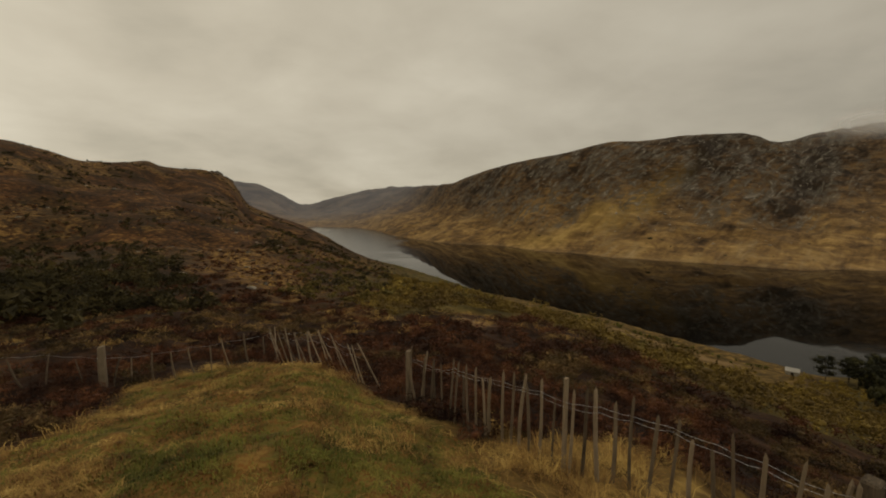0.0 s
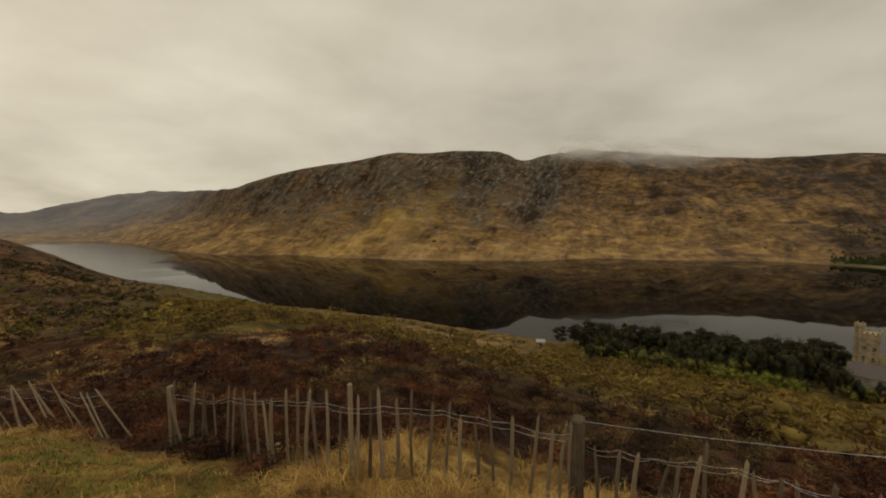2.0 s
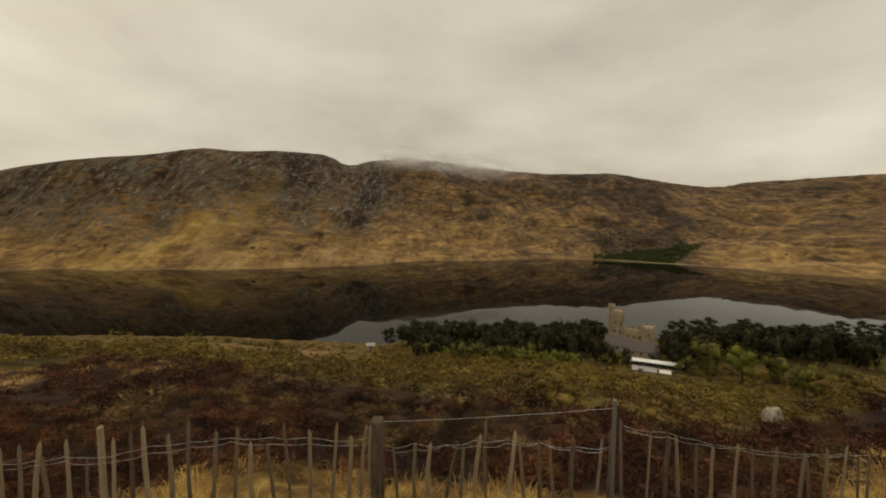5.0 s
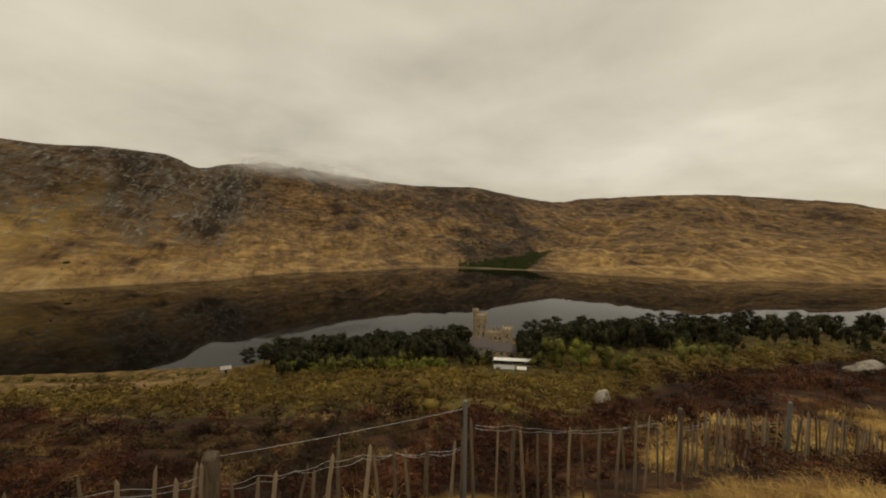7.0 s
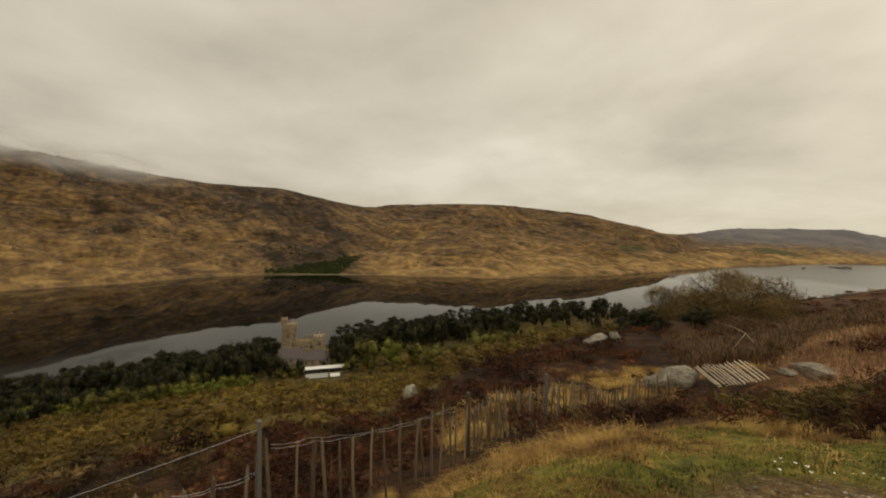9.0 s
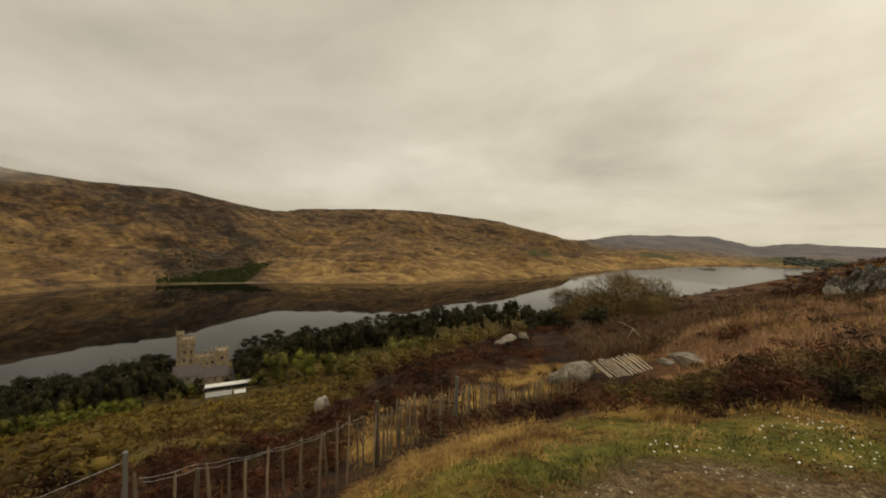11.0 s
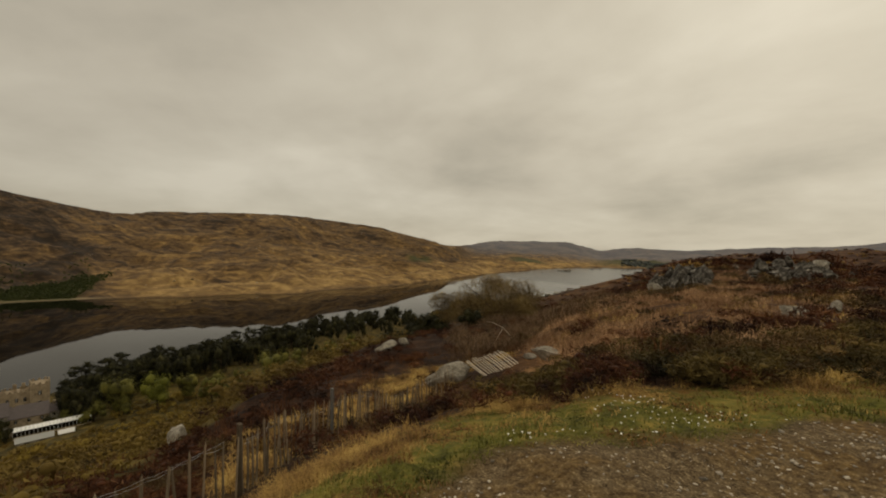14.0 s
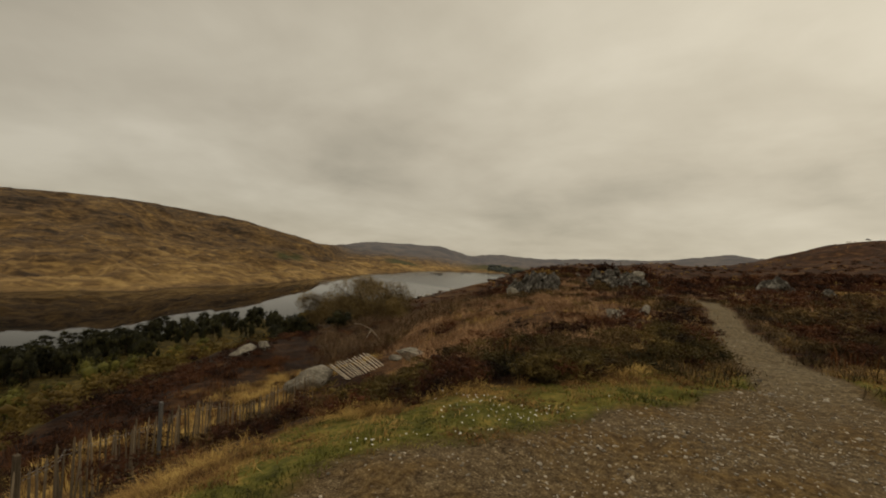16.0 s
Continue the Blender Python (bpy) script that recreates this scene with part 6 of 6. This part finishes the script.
def gable_roof(x0, x1, y0, y1, eave, ridge, over=0.35):
    """A pitched roof with its ridge along x, as slabs with thickness."""
    bm = bmesh.new()
    ym = (y0 + y1) / 2
    for ya, s in ((y0 - over, 1), (y1 + over, -1)):
        c = [bm.verts.new(p) for p in ((x0 - over, ya, eave - 0.2), (x1 + over, ya, eave - 0.2), (x1 + over, ym, ridge), (x0 - over, ym, ridge))]
        d = [bm.verts.new(v.co + Vector((0, 0, 0.22))) for v in c]
        for f in ((c[3], c[2], c[1], c[0]), d, (c[0], c[1], d[1], d[0]), (c[1], c[2], d[2], d[1]), (c[2], c[3], d[3], d[2]), (c[3], c[0], d[0], d[3])):
            bm.faces.new(f)
    bmesh.ops.recalc_face_normals(bm, faces=bm.faces[:])
    return bm


def house_walls(x0, x1, y0, y1, z0, eave, ridge):
    bm = bmesh.new()
    ym = (y0 + y1) / 2
    prof = [(y0, z0), (y1, z0), (y1, eave), (ym, ridge), (y0, eave)]
    a, b = [bm.verts.new((x0, y, z)) for y, z in prof], [bm.verts.new((x1, y, z)) for y, z in prof]
    bm.faces.new(a[::-1])
    bm.faces.new(b)
    for k in range(5):
        bm.faces.new((a[k], a[(k + 1) % 5], b[(k + 1) % 5], b[k]))
    bmesh.ops.recalc_face_normals(bm, faces=bm.faces[:])
    return bm


def castle():
    root = castle_root("castle", 72.0, 262, CAST, "battlemented grey-gold granite castle by the lake", "castle")
    # keep
    keep = box_bm(-10.8, -4.4, -3.4, 3.4, -4, 23.6, 0.12)
    join_bm(keep, box_bm(-11.2, -4.0, -3.8, 3.8, 22.2, 25.0, 0.10))
    part("keep", keep, CASTLE_STONE, root, "tall square granite keep")
    battlement(root, -11.0, -4.2, -3.6, 3.6, 25.0)
    for z in (8.5, 13.0, 17.5):
        for x in (-9.2, -6.0):
            window(root, x, -3.4, z, 0.9, 1.9)
    # stair turret
    bm = bmesh.new()
    bmesh.ops.create_cone(bm, cap_ends=True, segments=14, radius1=1.6, radius2=1.6, depth=29)
    bmesh.ops.translate(bm, verts=bm.verts[:], vec=(-11.2, 2.4, 13.0))
    cap = bmesh.new()
    bmesh.ops.create_cone(cap, cap_ends=True, segments=14, radius1=1.95, radius2=1.95, depth=1.4)
    bmesh.ops.translate(cap, verts=cap.verts[:], vec=(-11.2, 2.4, 27.2))
    join_bm(bm, cap)
    part("turret", bm, CASTLE_STONE, root, "slim round stair turret")
    for k in range(6):
        a = k * math.pi / 3
        part("merlon", box_bm(-11.2 + 1.65 * math.cos(a) - 0.3, -11.2 + 1.65 * math.cos(a) + 0.3, 2.4 + 1.65 * math.sin(a) - 0.3, 2.4 + 1.65 * math.sin(a) + 0.3, 27.9, 28.6, 0.03), CASTLE_STONE, root)
    # middle range and east tower
    part("range", box_bm(-4.3, 5.2, -3.0, 4.2, -4, 14.8, 0.10), CASTLE_STONE, root, "two-storey granite range")
    battlement(root, -3.2, 5.0, -2.8, 4.0, 14.8, 0.8, 0.8)
    for x in (-1.6, 1.2, 3.8):
        window(root, x, -3.0, 10.6, 0.9, 1.7)
    part("tower", box_bm(5.2, 11.8, -4.0, 4.4, -4, 17.3, 0.12), CASTLE_STONE, root, "square granite corner tower")
    battlement(root, 5.4, 11.6, -3.8, 4.2, 17.3, 0.9, 0.9)
    for z in (8.2, 12.6):
        window(root, 8.5, -4.0, z, 1.1, 1.8)
    for x, y, z in ((0.6, 2.0, 14.8), (3.4, 2.6, 14.8)):
        part("chimney", box_bm(x - 0.6, x + 0.6, y - 0.4, y + 0.4, z, z + 2.6, 0.05), CASTLE_STONE, root)


def service_wing(name, az, r, z, x0, x1, depth, eave, ridge, wall, label):
    root = castle_root(name, az, r, z, label, "house")
    part("wall", house_walls(x0, x1, -depth / 2, depth / 2, -4, eave, ridge), wall, root)
    part("roof", gable_roof(x0, x1, -depth / 2, depth / 2, eave, ridge + 0.15), SLATE, root, "purple-grey slate roof")
    n = max(2, int((x1 - x0) / 3.2))
    for k in range(n):
        window(root, x0 + (x1 - x0) * (k + 0.5) / n, -depth / 2, eave - 2.0, 0.9, 1.3)
    part("chimney", box_bm(x0 + 1.0, x0 + 2.0, -0.4, 0.4, ridge - 0.3, ridge + 1.7, 0.05), CASTLE_STONE, root)


castle()
service_wing("castle_wing", 72.0, 250, -76.4, -13.2, -1.2, 8.0, 8.2, 12.6, LIMEWASH, "pale-walled castle wing with slate roof")
service_wing("courtyard_house", 72.0, 249, -76.2, -1.0, 10.8, 7.5, 6.6, 10.6, CASTLE_STONE, "granite courtyard house with slate roof")
service_wing("gate_lodge", 72.0, 252, -76.4, 11.4, 16.8, 5.0, 6.0, 8.4, LIMEWASH, "small whitewashed lodge beside the castle")


def glasshouse():
    """The long lean-to: white-painted glazed roof on a stone back wall."""
    root = castle_root("glasshouse", 72.0, 238.5, -75.8, "long white glasshouse in the castle garden", "greenhouse")
    part("wall", box_bm(0.2, 24.2, 1.4, 2.0, -3.5, 4.2, 0.05), LIMEWASH, root)
    part("plinth", box_bm(0.2, 24.2, -1.2, -0.9, -3.5, 1.1, 0.03), CASTLE_STONE, root)
    n = 20
    for k in range(n):
        xa, xb = 0.2 + 24 * k / n, 0.2 + 24 * (k + 1) / n
        bm = bmesh.new()
        c = [bm.verts.new(p) for p in ((xa + 0.05, -1.2, 3.2), (xb - 0.05, -1.2, 3.2), (xb - 0.05, 1.5, 4.1), (xa + 0.05, 1.5, 4.1))]
        d = [bm.verts.new(v.co + Vector((0, 0, 0.05))) for v in c]
        for f in (c[::-1], d, (c[0], c[1], d[1], d[0]), (c[1], c[2], d[2], d[1]), (c[2], c[3], d[3], d[2]), (c[3], c[0], d[0], d[3])):
            bm.faces.new(f)
        part("roof_pane", bm, GLAZING, root)
        part("pane", box_bm(xa + 0.06, xb - 0.06, -1.1, -1.04, 1.1, 3.15), DARK_PANE, root)
        part("glazing_bar", box_bm(xa - 0.025, xa + 0.025, -1.16, -0.98, 1.1, 3.2), GLAZING, root)
    return root


def garden_shed():
    root = castle_root("potting_shed", 72.0, 228, -75.0, "low pale shed with a grey sheet roof", "shed")
    part("wall", house_walls(1.0, 11.5, -2.2, 2.2, -2.5, 1.6, 2.7), LIMEWASH, root)
    part("roof", gable_roof(1.0, 11.5, -2.2, 2.2, 1.6, 2.8), surface("grey_sheet", (0.34, 0.34, 0.32), 0.6, tree=blank("grey_sheet")), root)
    window(root, 4.0, -2.2, 0.3, 1.0, 0.9)
    window(root, 8.0, -2.2, 0.3, 1.0, 0.9)
    cold = castle_root("cold_frame", 72.0, 229, -75.0, "white-framed cold frame beside the shed", "greenhouse")
    part("base", box_bm(13.0, 18.0, -1.5, 1.5, -2, 1.0, 0.04), LIMEWASH, cold)
    part("lid", gable_roof(13.0, 18.0, -1.5, 1.5, 1.1, 2.1, 0.1), GLAZING, cold)


def boathouse():
    x, y, z = at_bearing(37.7, 262)
    root = castle_root("boathouse", 37.7, 262, z, "small white boathouse at the lake shore", "house")
    part("wall", house_walls(-2.6, 2.6, -1.9, 1.9, -1.5, 2.3, 3.4), LIMEWASH, root)
    part("roof", gable_roof(-2.6, 2.6, -1.9, 1.9, 2.3, 3.5, 0.25), surface("pale_sheet_roof", (0.36, 0.34, 0.30), 0.6, tree=blank("pale_sheet_roof")), root)
    part("door", box_bm(-0.6, 0.6, -1.96, -1.86, -0.2, 1.8), DARK_PANE, root)


glasshouse()
garden_shed()
boathouse()


# islets and skerries far down the lake
def islet(az, r, wide, high, label):
    x, y = r * math.sin(radians(az)), r * math.cos(radians(az))
    ob = new("islet", DARK_BOULDERS[int(az) % 5])
    ob.matrix_world = Matrix.Translation((x, y, LAKE)) @ Matrix.Rotation(-radians(az), 4, "Z") @ Matrix.Diagonal((wide / 2, wide / 1.2, high, 1))
    tagged(ob, label, "rock", "lake islets")


for az, r, w, h in ((133.6, 1760, 34, 5), (132.6, 1780, 16, 3), (130.4, 1640, 10, 2), (136.6, 1950, 22, 3), (137.6, 1960, 14, 2.5), (139.4, 2020, 26, 3)):
    islet(az, r, w * 1.7, h * 1.5, "low dark wooded islet in the lake")
